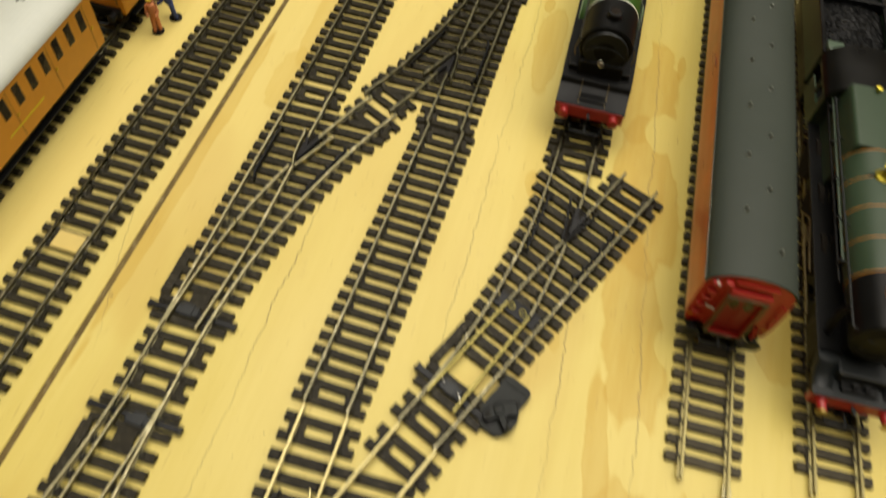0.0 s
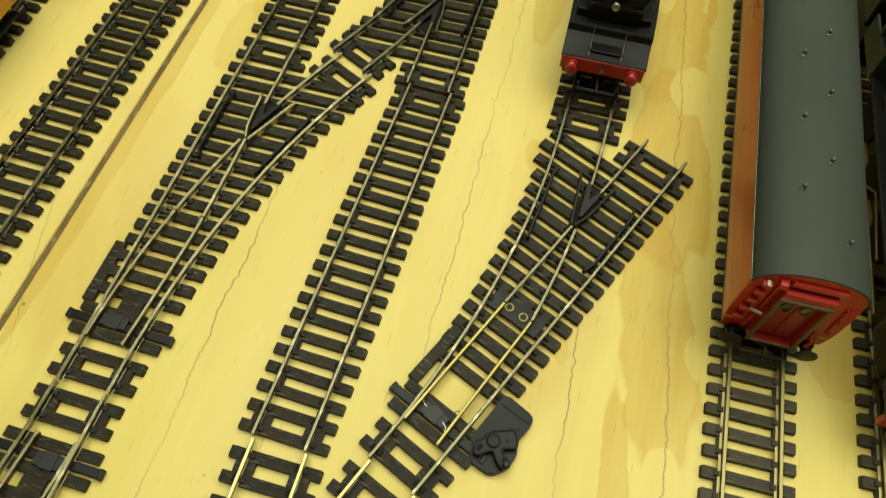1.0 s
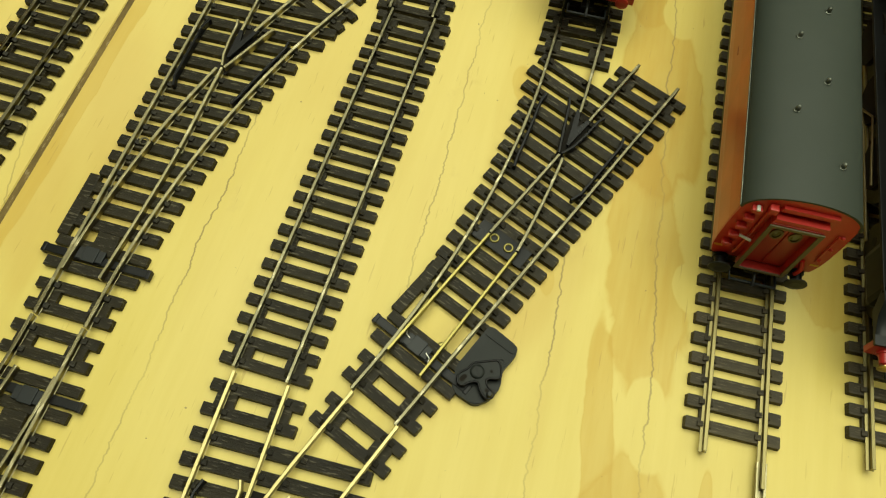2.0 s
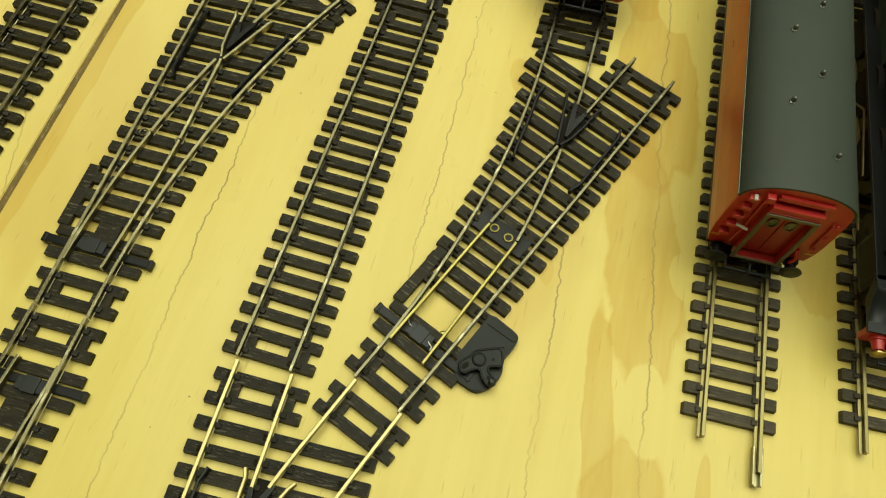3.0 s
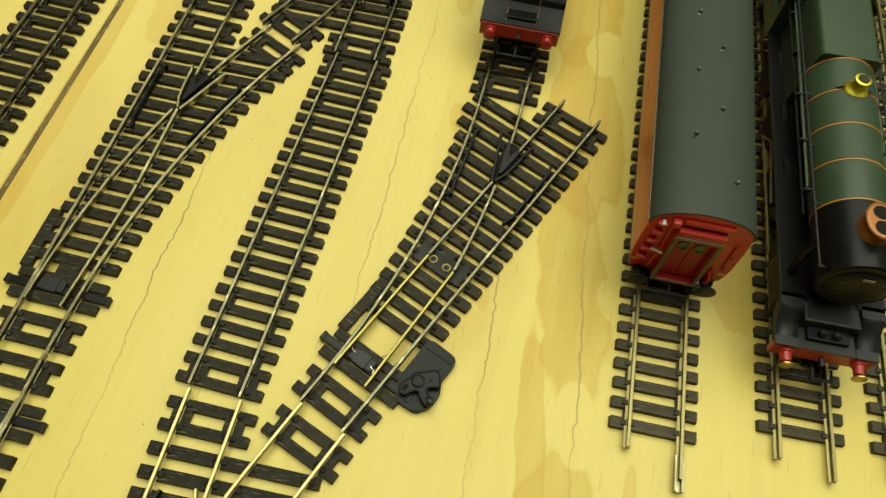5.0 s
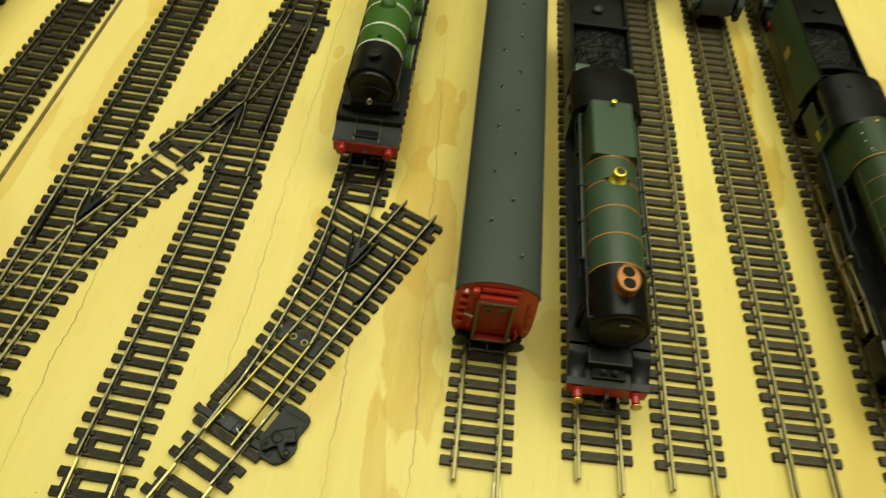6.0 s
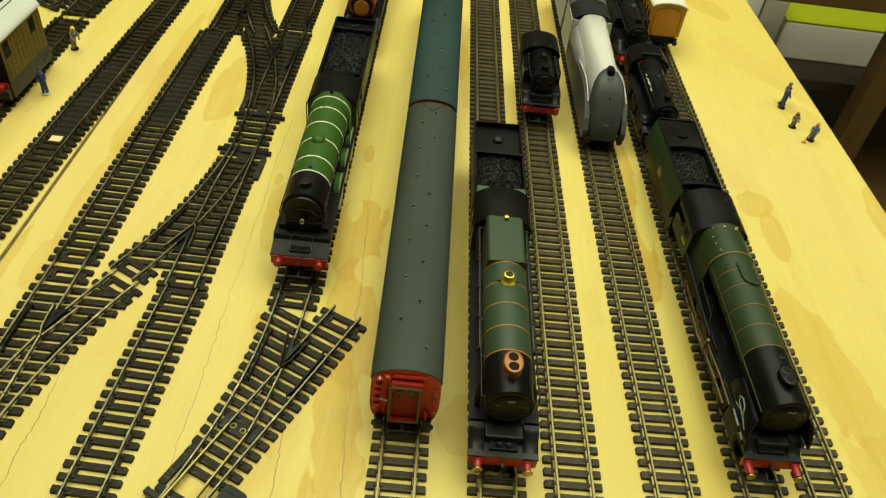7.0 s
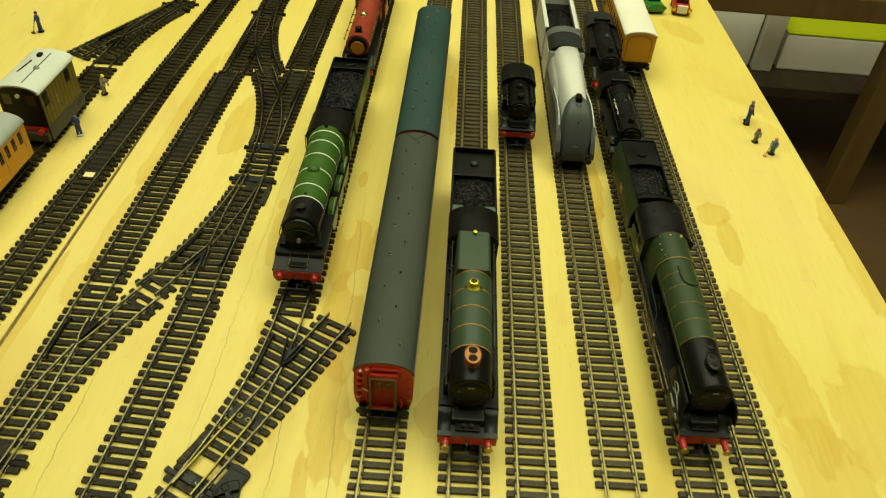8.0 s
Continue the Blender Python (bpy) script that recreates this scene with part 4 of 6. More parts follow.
def front_platform(t, y, half, ztop, zlow, mat, depth=13):
    """Side platforms that curve down to the beam, and the cover between the frames."""
    for s in (-1, 1):
        side = [(-0.5, zlow - 1), (-0.5, zlow), (2.5, zlow + 0.2), (depth * 0.45, zlow + 0.9), (depth * 0.7, zlow + 2.2), (depth * 0.88, ztop - 1.2), (depth, ztop), (depth + 4, ztop), (depth + 4, ztop - 1.2), (depth * 0.9, zlow - 1)]
        bm = bmesh.new()
        xa, xb = sorted((s * half, s * half * 0.56))
        a = [bm.verts.new((xa, y + u, v)) for u, v in side]
        b = [bm.verts.new((xb, y + u, v)) for u, v in side]
        k = len(side)
        for i in range(k):
            bm.faces.new((a[i], a[(i + 1) % k], b[(i + 1) % k], b[i])).smooth = 1 < i < 6
        bm.faces.new(a[::-1]), bm.faces.new(b)
        part("front_platform", bm, mat, t)
    bm = bmesh.new()
    box(bm, -half * 0.56, half * 0.56, y - 0.5, y + depth + 2, zlow - 0.55, zlow - 0.1, 0.1)
    box(bm, -half * 0.54, half * 0.54, y + depth * 0.62, y + depth + 6, zlow - 0.2, ztop - 0.6, 0.6)
    part("valve_cover", bm, mat, t, "dark cover between the frames")


def steam_engine(t, spec):
    g = spec.get
    L, rz, rb = spec["length"], g("axis", 36.5), g("radius", 11.4)
    body, black = spec["paint"], BLACK
    half = g("half", 16.0)
    sb0, sb1, bo1, cab0, cab1 = spec["smokebox"][0], spec["smokebox"][1], spec["boiler"], spec["cab"][0], spec["cab"][1]
    part("main_frame", box(bmesh.new(), -6.5, 6.5, 3, cab1, 6, 18, 0.4), black, t)
    part("buffer_beam", box(bmesh.new(), -g("beam_half", half - 0.3), g("beam_half", half - 0.3), 0, 2, *g("beam_z", (9.5, 15.8)), 0.25), g("beam", RED), t, "painted buffer beam")
    if g("plain_front"):
        d = g("drop", 13)
        side = [(0.3, 15.0), (0.3, 16.4), (3.0, 16.8), (d * 0.5, 17.8), (d * 0.72, 19.4), (d * 0.8, 21.6), (d * 0.86, 22.2), (d + 5, 22.2), (d + 5, 20.6), (d * 0.6, 15.0)]
        bm = bmesh.new()
        a = [bm.verts.new((-half, u, v)) for u, v in side]
        b = [bm.verts.new((half, u, v)) for u, v in side]
        for i in range(len(side)):
            bm.faces.new((a[i], a[(i + 1) % len(side)], b[(i + 1) % len(side)], b[i])).smooth = i in (1, 2, 3)
        crisp(bm.faces.new(a[::-1])), crisp(bm.faces.new(b))
        part("front_platform", bm, BLACK, t, "full-width black platform with a step")
        part("smokebox_saddle", box(bmesh.new(), -rb * 0.86, rb * 0.86, sb0 - 2.5, sb1, 21.5, rz - rb * 0.55, 1.2), BLACK, t)
    else:
        front_platform(t, 0.5, g("beam_half", half), 22.0, 16.4, SATIN, g("drop", 13))
    for s in (-1, 1):
        xa, xb = sorted((s * (half + 0.2), s * 7.5))
        part("running_plate", box(bmesh.new(), xa, xb, g("drop", 13) + 3, cab0 + 1, 20.8, 22.0, 0.2), BLACK if not g("greenplate") else body, t)
        xa, xb = sorted((s * 14.6, s * 9.0))
        part("cylinder", box(bmesh.new(), xa, xb, sb0 + 2, sb0 + 20, 8, 20.5, 2.2), g("cylinder", BLACK), t)
    # smokebox, door, saddle
    part("smokebox", lathe(bmesh.new(), (0, sb0, rz), (0, 1, 0), [(0, rb - 0.6), (0.5, rb), (sb1 - sb0, rb + 0.05)], 48), g("smokepaint", black), t, "satin black smokebox")
    part("smokebox_door", lathe(bmesh.new(), (0, sb0 - 1.7, rz - 0.4), (0, 1, 0), [(0, 0.5), (0.05, 3), (0.5, rb * 0.55), (1.1, rb * 0.78), (1.6, rb * 0.82), (1.9, rb * 0.82)], 40), black, t)
    part("saddle", box(bmesh.new(), -8, 8, sb0 + 3, sb1 - 2, 17, rz - rb + 3, 0.6), black, t)
    bm = bmesh.new()
    wire(bm, [(-rb * 0.62, sb0 - 1.2, rz + 2.6), (rb * 0.62, sb0 - 1.2, rz + 2.6)], 0.3)
    wire(bm, [(-rb * 0.62, sb0 - 1.2, rz - 3.2), (rb * 0.62, sb0 - 1.2, rz - 3.2)], 0.3)
    part("door_strap", bm, SATIN, t)
    if g("plate"):
        bars(t, sb0 - 1.3, rz + rb * 0.55, 3.4, PLATEGREY)
    kind = spec["chimney"][0]
    cy = spec["chimney"][1]
    if kind == "double":
        mat, ew, el = spec["chimney"][2], *g("oval", (3.6, 5.6))
        bm = bmesh.new()
        seg = 28
        rows = []
        up = g("lift", 0.0)
        for k, z in ((1.12, rz + rb - 1.4), (1.0, rz + rb + 0.6), (1.0, rz + rb + 2.0 + up), (1.12, rz + rb + 2.6 + up), (1.12, rz + rb + 3.0 + up), (0.9, rz + rb + 3.1 + up)):
            rows.append([bm.verts.new((ew * k * math.cos(6.2831853 * i / seg), cy + el * k * math.sin(6.2831853 * i / seg), z)) for i in range(seg)])
        for a, b in zip(rows, rows[1:]):
            for i in range(seg):
                bm.faces.new((a[i], a[(i + 1) % seg], b[(i + 1) % seg], b[i])).smooth = True
        bm.faces.new(rows[-1])
        ch = part("chimney", bm, mat, t, "oval double chimney with two dark openings")
        for dy in (-el * 0.46, el * 0.46):
            part("chimney_opening", lathe(bmesh.new(), (0, cy + dy, rz + rb + 3.05 + up), (0, 0, 1), [(0, ew * g("bore", 0.56)), (0.14, ew * g("bore", 0.56)), (0.15, 1.2)], 20), INFILL, ch, "dark chimney hole")
    else:
        hgt = g("stack", 5.0)
        ch = part("chimney", lathe(bmesh.new(), (0, cy, rz + rb - 1.6), (0, 0, 1), [(0, 4.6), (1.4, 3.4), (2.2, 2.9), (hgt - 0.6, 2.7), (hgt - 0.5, 3.3), (hgt + 0.2, 3.3), (hgt + 0.3, 2.4)], 24), black, t, "short black chimney")
        part("chimney_opening", lathe(bmesh.new(), (0, cy, rz + rb - 1.6 + hgt + 0.28), (0, 0, 1), [(0, 2.2), (0.1, 2.2), (0.12, 1.0)], 16), WINDOWDARK, ch, "dark chimney hole")
    # boiler, bands, firebox
    r2 = g("radius2", rb)
    part("boiler", lathe(bmesh.new(), (0, sb1, rz), (0, 1, 0), [(0, rb), (0.1, rb + 0.1), ((bo1 - sb1) * 0.45, rb + 0.1 + (r2 - rb) * 0.3), (bo1 - sb1, r2 + 0.1)], 56), body, t, "painted boiler barrel")
    for y in spec["bands"]:
        if y > bo1 and g("firebox") != "square":
            w = r2 + 0.6
            part("boiler_band", extrude(bmesh.new(), arc(0, rz, w + 0.2, 180, 0, 30, r2 + 0.45) + arc(0, rz, w - 0.2, 0, 180, 30, r2 + 0.05), y - 0.35, y + 0.35), spec["line"], t)
            continue
        k = (y - sb1) / (bo1 - sb1)
        ring(t, y, rz, rb + 0.1 + (r2 - rb) * max(0, min(1, k)) * 0.95, spec["line"], g("band_width", 0.6))
    if g("firebox") == "square":
        w = g("firebox_half", 9.6)
        sec = [(-w - 1.6, 22), (-w - 0.8, rz + rb - 3.6)] + arc(-w + 1.6, rz + rb - 1.6, 2.0, 160, 95, 6) + arc(w - 1.6, rz + rb - 1.6, 2.0, 85, 20, 6) + [(w + 0.8, rz + rb - 3.6), (w + 1.6, 22)]
        part("firebox", extrude(bmesh.new(), sec, bo1, cab0, True), body, t, "flat-topped green firebox")
    else:
        w = r2 + 0.6
        sec = [(-w - 0.8, 21)] + arc(0, rz, w, 180, 0, 30, r2 + 0.25) + [(w + 0.8, 21)]
        part("firebox", extrude(bmesh.new(), sec, bo1, cab0, True), body, t, "round-topped firebox")
    # cab with open side windows
    ch_, eave = half + 0.1, g("eave", 40)
    for s in (-1, 1):
        bm = bmesh.new()
        xa, xb = sorted((s * ch_, s * (ch_ - 0.9)))
        box(bm, xa, xb, cab0, cab1, 19, 29), box(bm, xa, xb, cab0, cab0 + 4, 29, eave), box(bm, xa, xb, cab0 + 12, cab0 + 14, 29, eave), box(bm, xa, xb, cab0, cab1, eave - 2.5, eave)
        part("cab_side", bm, g("cabside", body), t, "cab side with a window opening")
    bm = bmesh.new()
    sec = [(-ch_ + 0.9, 20)] + [(-ch_ + 0.9, eave)] + arc(0, eave, ch_ - 1.2, 180, 0, 16, g("rise", 9) - 0.9) + [(ch_ - 0.9, eave), (ch_ - 0.9, 20)]
    extrude(bm, sec, cab0, cab0 + 1)
    part("cab_front", bm, g("cabside", body), t)
    cab_roof(t, cab0 - 1.0, cab1 + 2.5, ch_ + 0.3, eave, g("rise", 9), g("roof", CABBLACK))
    part("cab_floor", box(bmesh.new(), -ch_ + 1, ch_ - 1, cab0 + 1, cab1 + 2, 19, 20), black, t)
    part("backhead", box(bmesh.new(), -8, 8, cab0 + 1, cab0 + 4, 20, 40, 1), black, t)
    for s in (-1, 1):
        handrail(t, s * (rb + g("rail_off", 1.7)), sb0 + 2, cab0 - 3, rz + g("rail_z", 4.5), g("railmat", SATIN), 6)
    buffers(t, 0, 12.6, 11.3, g("bufpaint", RED), g("bufhead", OLDBRASS), g("reach", 7.5))
    hook(t, 0, 12.4)
    tension_coupling(t, 1)
    wheels_and_rods(t, spec["drivers"], g("wheel", 11.5), spec["small"], 6.0, g("rods", True))
    # tender
    if "tender" in spec:
        y0, y1 = spec["tender"]
        c0, c1 = spec["coal"]
        tm = g("tender_paint", black)
        th, tz = g("tender_half", 15.6), g("tender_top", 36)
        td = part("tender", box(bmesh.new(), -th, th, y0, y1, 18, 20, 0.3), black, t, "tender with a heap of coal")
        for s in (-1, 1):
            lean = g("lean", 0.0)
            sec = [(s * th, 19.8), (s * th, 27.0), (s * (th - lean * 0.22), 31.0), (s * (th - lean * 0.62), tz - 3.4), (s * (th - lean), tz - 1.0), (s * (th - lean - 0.9), tz - 1.0), (s * (th - lean * 0.62 - 0.9), tz - 3.6), (s * (th - lean * 0.22 - 0.9), 30.8), (s * (th - 0.9), 26.8), (s * (th - 0.9), 19.8)]
            part("tender_side", extrude(bmesh.new(), sec, y0, y1, True), g("tender_side", tm), td)
            part("coping", box(bmesh.new(), *sorted((s * (th - lean + 0.15), s * (th - lean - g("coping", 1.6)))), y0, y1, tz - 1.2, tz, 0.4), tm, td, "black coping along the tender side")
        th -= lean
        part("tender_front", box(bmesh.new(), -th + 0.9, th - 0.9, y0, y0 + 1, 19.8, tz + 1, 0.2), tm, td)
        part("tender_back", box(bmesh.new(), -th + 0.9, th - 0.9, y1 - 1, y1, 19.8, tz + 0.6, 0.2), tm, td)
        part("tank_top", box(bmesh.new(), -th + 0.9, th - 0.9, c1 + 2, y1 - 1, tz - 5, tz - g("deck", 3.2), 0.2), tm, td)
        if g("arched"):
            for ya, yb in ((c1, c1 + 1.6), (c0 - 3.0, c0)):
                part("coal_plate", extrude(bmesh.new(), [(-th + 0.9, 30.0)] + arc(0, tz - 0.6, th - 0.9, 180, 0, 16, g("arched")) + [(th - 0.9, 30.0)], ya, yb), tm, td, "arched plate that holds the coal")
        else:
            part("coal_plate", box(bmesh.new(), -th + 0.9, th - 0.9, c1, c1 + 2, 20, tz + 1.4, 0.4), tm, td)
        part("coal_floor", box(bmesh.new(), -th + 0.9, th - 0.9, y0 + 1, c1, tz - 8, tz - 6, 0.2), tm, td)
        coal_heap(td, th - (0.95 if g("arched") else 1.1), c0, c1, tz - 6, g("heap", 5.0), int(y0))
        if g("filler"):
            part("water_filler", lathe(bmesh.new(), (0, (c1 + y1) / 2 + 2, tz - 3.2), (0, 0, 1), [(0, 3.2), (1.8, 3.1), (2.6, 2.4), (3.0, 1.0)], 20), SATIN, td)
        elif g("arched"):
            part("water_filler", sweep(bmesh.new(), [(3.6 * math.cos(a / 10), (c1 + y1) / 2 - 1 - 3.6 * math.sin(a / 10)) for a in range(4, 27)], [(-0.7, tz - 0.7), (0.7, tz - 0.7), (0.5, tz + 0.7), (-0.5, tz + 0.7)]), BLACK, td, "crescent-shaped water filler")
        else:
            bm = bmesh.new()
            wire(bm, [(-4, (c1 + y1) / 2, tz - 3), (-3, (c1 + y1) / 2, tz - 1.6), (3, (c1 + y1) / 2 + 3, tz - 1.6), (4, (c1 + y1) / 2 + 4, tz - 3)], 0.6)
            part("water_filler", bm, SATIN, td)
        part("tender_frame", box(bmesh.new(), -12.4, 12.6, y0 + 1, y1 - 1, 6, 18, 0.4), black, td)
        n = 3 if y1 - y0 < 75 else 4
        for i in range(n):
            for s in (-1, 1):
                wheel(td, s * HALF, y0 + 10 + i * (y1 - y0 - 20) / (n - 1), 8)
        buffers(td, y1, 12.6, 11.3, RED, SATIN, 6, way=1)
    return t


# dark green locomotive with copper-capped double chimney
X6, S6 = 47.4, -0.0318
t = on_track("steam_locomotive", X6, S6, 38, "dark green model steam locomotive with orange lining and copper double chimney", "model locomotive", "model locomotives")
steam_engine(t, dict(length=230, axis=35.8, radius=11.3, radius2=11.6, paint=DARKGREEN, smokebox=(13, 36.5), boiler=95, bands=(36.9, 51.8, 66.3, 80.5, 94.4), line=ORANGELINE, plate=True,
                     chimney=("double", 26.5, COPPER), oval=(4.1, 5.7), lift=1.6, bore=0.58, firebox="square", reach=5.2, drop=11, cab=(130, 154), eave=38, rise=9, drivers=(64, 90, 116), small=(20, 40), coal=(166, 200), tender=(160, 236), tender_top=38, heap=6, filler=True, tender_side=DARKGREEN))
bm = bmesh.new()
lathe(bm, (0, 81, 45.8), (0, 0, 1), [(0, 4.4), (1.0, 4.2), (1.8, 3.4), (2.4, 2.5), (3.6, 2.0), (4.8, 2.1), (5.2, 2.6), (5.9, 2.6), (6.1, 2.0)], 28)
v = part("safety_valve", bm, BRASS, t, "polished brass safety valve bonnet")
part("valve_opening", lathe(bmesh.new(), (0, 81, 51.86), (0, 0, 1), [(0, 1.85), (0.3, 1.85), (0.32, 0.8)], 18), TYRE, v)
for s in (-1, 1):
    part("top_feed", lathe(bmesh.new(), (s * 2.5, 81, 46.2), (s, 0, -0.55), [(0, 1.6), (3.2, 1.5), (4.4, 0.8)], 12), BLACK, t)
    bm = bmesh.new()
    wire(bm, [(s * 13.0, 46, 36.6), (s * 13.0, 131, 38)], 0.42)
    part("side_pipe", bm, PIPEGREEN, t, "dull green pipe along the boiler side")
    part("lower_pipe", wire(bmesh.new(), [(s * 14.3, 36, 35.5), (s * 14.3, 131, 36)], 0.4), BLACK, t)
    for yy in (64, 90, 116):
        part("splasher", cyl(bmesh.new(), (s * 11.3, yy, 14.5), (s * 13.2, yy, 14.5), 9.0, seg=40), INFILL, t, "black wheel splasher")
    for k in range(5):
        part("pipe_clip", box(bmesh.new(), *sorted((s * 14.6, s * 12.4)), 44 + 20 * k, 44.8 + 20 * k, 35.4, 37.9), SATIN, t)
    part("steam_pipe", wire(bmesh.new(), [(s * 10.4, 26, 37), (s * 12.6, 25, 33), (s * 13.0, 24, 27), (s * 12.6, 23, 21)], 1.3, 10), BLACK, t)
part("whistle", lathe(bmesh.new(), (0.5, 128.0, 47), (0, 0, 1), [(0, 0.8), (1.5, 0.8), (1.6, 1.3), (2.6, 1.3), (2.8, 0.5)], 10), BRASS, t)
for x in (-2.2, 2.2):
    part("lamp_bracket", lathe(bmesh.new(), (x, 6.4, 16.0), (0, -0.5, 1), [(0, 0.6), (2.6, 0.6), (2.7, 1.2), (3.8, 1.2), (4.0, 0.4)], 10), BLACK, t)

for s in (-1, 1):
    part("tender_locker", box(bmesh.new(), *sorted((s * 7.0, s * 14.4)), 159.4, 165.5, 30, 40.2, 0.8), PIPEGREEN, t, "pale green locker at the tender front")

SCUFF = material("scuffed_pale_paint", (0.20, 0.20, 0.20), 0.5, spread=0.7, scale=300)
EMBLEM = material("faded_emblem", (0.20, 0.24, 0.175), 0.6, spread=0.3, scale=200)
# large green locomotive with smoke deflectors
X9, S9 = 175.2, -0.0420
t = on_track("steam_locomotive", X9, S9, 52, "large dark green model steam locomotive with smoke deflectors and orange lining", "model locomotive", "model locomotives")
steam_engine(t, dict(length=255, axis=37.3, radius=10.9, radius2=11.5, paint=OLIVEGREEN, drop=8, smokebox=(9, 42.5), boiler=106, bands=(42.9, 56.5, 69.5, 83.5, 94.5, 107), line=FADEDLINE, plate=True,
                     chimney=("double", 23, BLACK), oval=(3.5, 5.6), cab=(131, 162), eave=38, rise=9.5, roof=BLACKPLASTIC, drivers=(66, 94, 122), small=(20, 42), wheel=12, coal=(180, 217), tender=(170, 251), tender_top=39, heap=5, tender_side=OLIVEGREEN,
                     half=15.6, tender_half=16.0, lean=3.0, deck=0.6, rail_off=0.5, rail_z=1.0, railmat=OLIVEGREEN, beam_half=13.6, band_width=0.45, coping=0.8, arched=2.2))
for s in (-1, 1):
    lean = [(15.2, 22.2), (15.2, 27.0), (14.9, 30.0), (14.2, 33.0), (13.1, 35.6)]
    bm = bmesh.new()
    grid = []
    for k, (dx, z) in enumerate(lean):
        front, back = 3.0 + 1.1 * k, 35.0 - (0.4 * k if k < 4 else 3.0)
        grid.append([[bm.verts.new((s * (dx - w), y, z)) for w in (0.0, 0.8)] for y in (front, front + 8, back - 8, back)])
    for ra, rb_ in zip(grid, grid[1:]):
        for i in range(3):
            for w in (0, 1):
                bm.faces.new((ra[i][w], ra[i + 1][w], rb_[i + 1][w], rb_[i][w])).smooth = True
        bm.faces.new((ra[0][0], ra[0][1], rb_[0][1], rb_[0][0])), bm.faces.new((ra[3][0], ra[3][1], rb_[3][1], rb_[3][0]))
    for row in (grid[0], grid[-1]):
        for i in range(3):
            bm.faces.new((row[i][0], row[i + 1][0], row[i + 1][1], row[i][1]))
    d = part("smoke_deflector", bm, BLACK, t, "curved black smoke deflector beside the smokebox")
    bm = bmesh.new()
    wire(bm, [(s * 15.35, 9, 26.0), (s * 15.25, 14, 28.0), (s * 15.15, 18, 28.6), (s * 15.3, 24, 26.8)], 0.3), wire(bm, [(s * 15.2, 15, 28.6), (s * 14.7, 18, 31.8), (s * 14.5, 22, 32.6), (s * 14.75, 24.5, 31.2), (s * 15.1, 22, 29.2), (s * 15.15, 18, 28.8)], 0.28)
    part("deflector_emblem", bm, EMBLEM, d, "pale outline emblem")
    bm = bmesh.new()
    wire(bm, [(s * 15.0, 4, 22.8), (s * 15.0, 34, 22.8), (s * 15.4, 40, 22)], 0.7), box(bm, *sorted((s * 15.4, s * 13.4)), 6, 12, 18, 20.6, 0.5)
    part("deflector_step", bm, SATIN, t, "dark scuffed step edge")
    bm = bmesh.new()
    wire(bm, [(s * 15.9, 13, 23.3), (s * 16.1, 16, 23.6), (s * 15.8, 19, 23.2), (s * 16.0, 22, 23.9)], 0.55), wire(bm, [(s * 15.9, 6, 22.4), (s * 16.1, 9.5, 22.9)], 0.5)
    part("scuffed_edge", bm, SCUFF, t, "pale scuffed paint on the step edge")
# outside valve gear, thin worn rods beside the driving wheels
for s in (-1, 1):
    x = s * 16.6
    bm = bmesh.new()
    wire(bm, [(x, 30, 16.5), (x, 47, 16.0), (x, 94, 10.5)], 0.8)
    part("connecting_rod", bm, RODSTEEL, t, "worn metal connecting rod")
    bm = bmesh.new()
    wire(bm, [(x - s * 0.4, 26, 21.5), (x - s * 0.4, 44, 21.2), (x - s * 0.4, 66, 19.0)], 0.5)
    part("radius_rod", bm, RODSTEEL, t)
    bm = bmesh.new()
    wire(bm, [(x + s * 0.4, 66, 22.5), (x + s * 0.4, 67.5, 17.5), (x + s * 0.4, 66, 12.5)], 0.8)
    wire(bm, [(x + s * 0.4, 66, 12.5), (x + s * 0.4, 93, 13.5)], 0.5)
    part("expansion_link", bm, RODSTEEL, t)
    bm = bmesh.new()
    wire(bm, [(x, 44, 22.0), (x, 45, 14.0), (x, 40, 11.5)], 0.5)
    part("combination_lever", bm, RODSTEEL, t)
    bm = bmesh.new()
    wire(bm, [(x - s * 0.6, 68, 23.2), (x - s * 0.6, 130, 25.5)], 0.5)
    part("reversing_rod", bm, SATIN, t)
    bm = bmesh.new()
    wire(bm, [(s * 14.8, 58, 23.2), (s * 14.8, 76, 23.2), (s * 13.6, 80, 27), (s * 13.4, 104, 28)], 0.7)
    part("side_pipe", bm, BLACK, t)
for y in (23 - 2.6, 23 + 2.6):
    part("chimney_rim", lathe(bmesh.new(), (0, y, 50.7), (0, 0, 1), [(0, 2.7), (0.5, 2.6), (0.7, 2.3), (0.7, 1.9), (0.35, 1.8)], 20), SATIN, t, "raised dark rim of the chimney")
bm = bmesh.new()
shape = [(-2.3, 99.0), (-2.3, 95), (-2.2, 91), (-1.9, 87.5), (-1.1, 85.3), (0.2, 84.1), (2.0, 83.6), (4.0, 83.7), (5.7, 84.5), (6.6, 86.0), (6.8, 88.5), (6.7, 92.0), (6.5, 96.0)]
wire(bm, [(x, y, 37.3 + math.sqrt(11.7 ** 2 - x * x) + (0 if y < 98.5 else -0.8)) for x, y in shape], 1.0, 10)
part("feed_pipe", bm, OLIVEGREEN, t, "raised green feed pipe across the boiler")
curve = [0.6 * (a / 11) - 0.12 for a in range(12)]
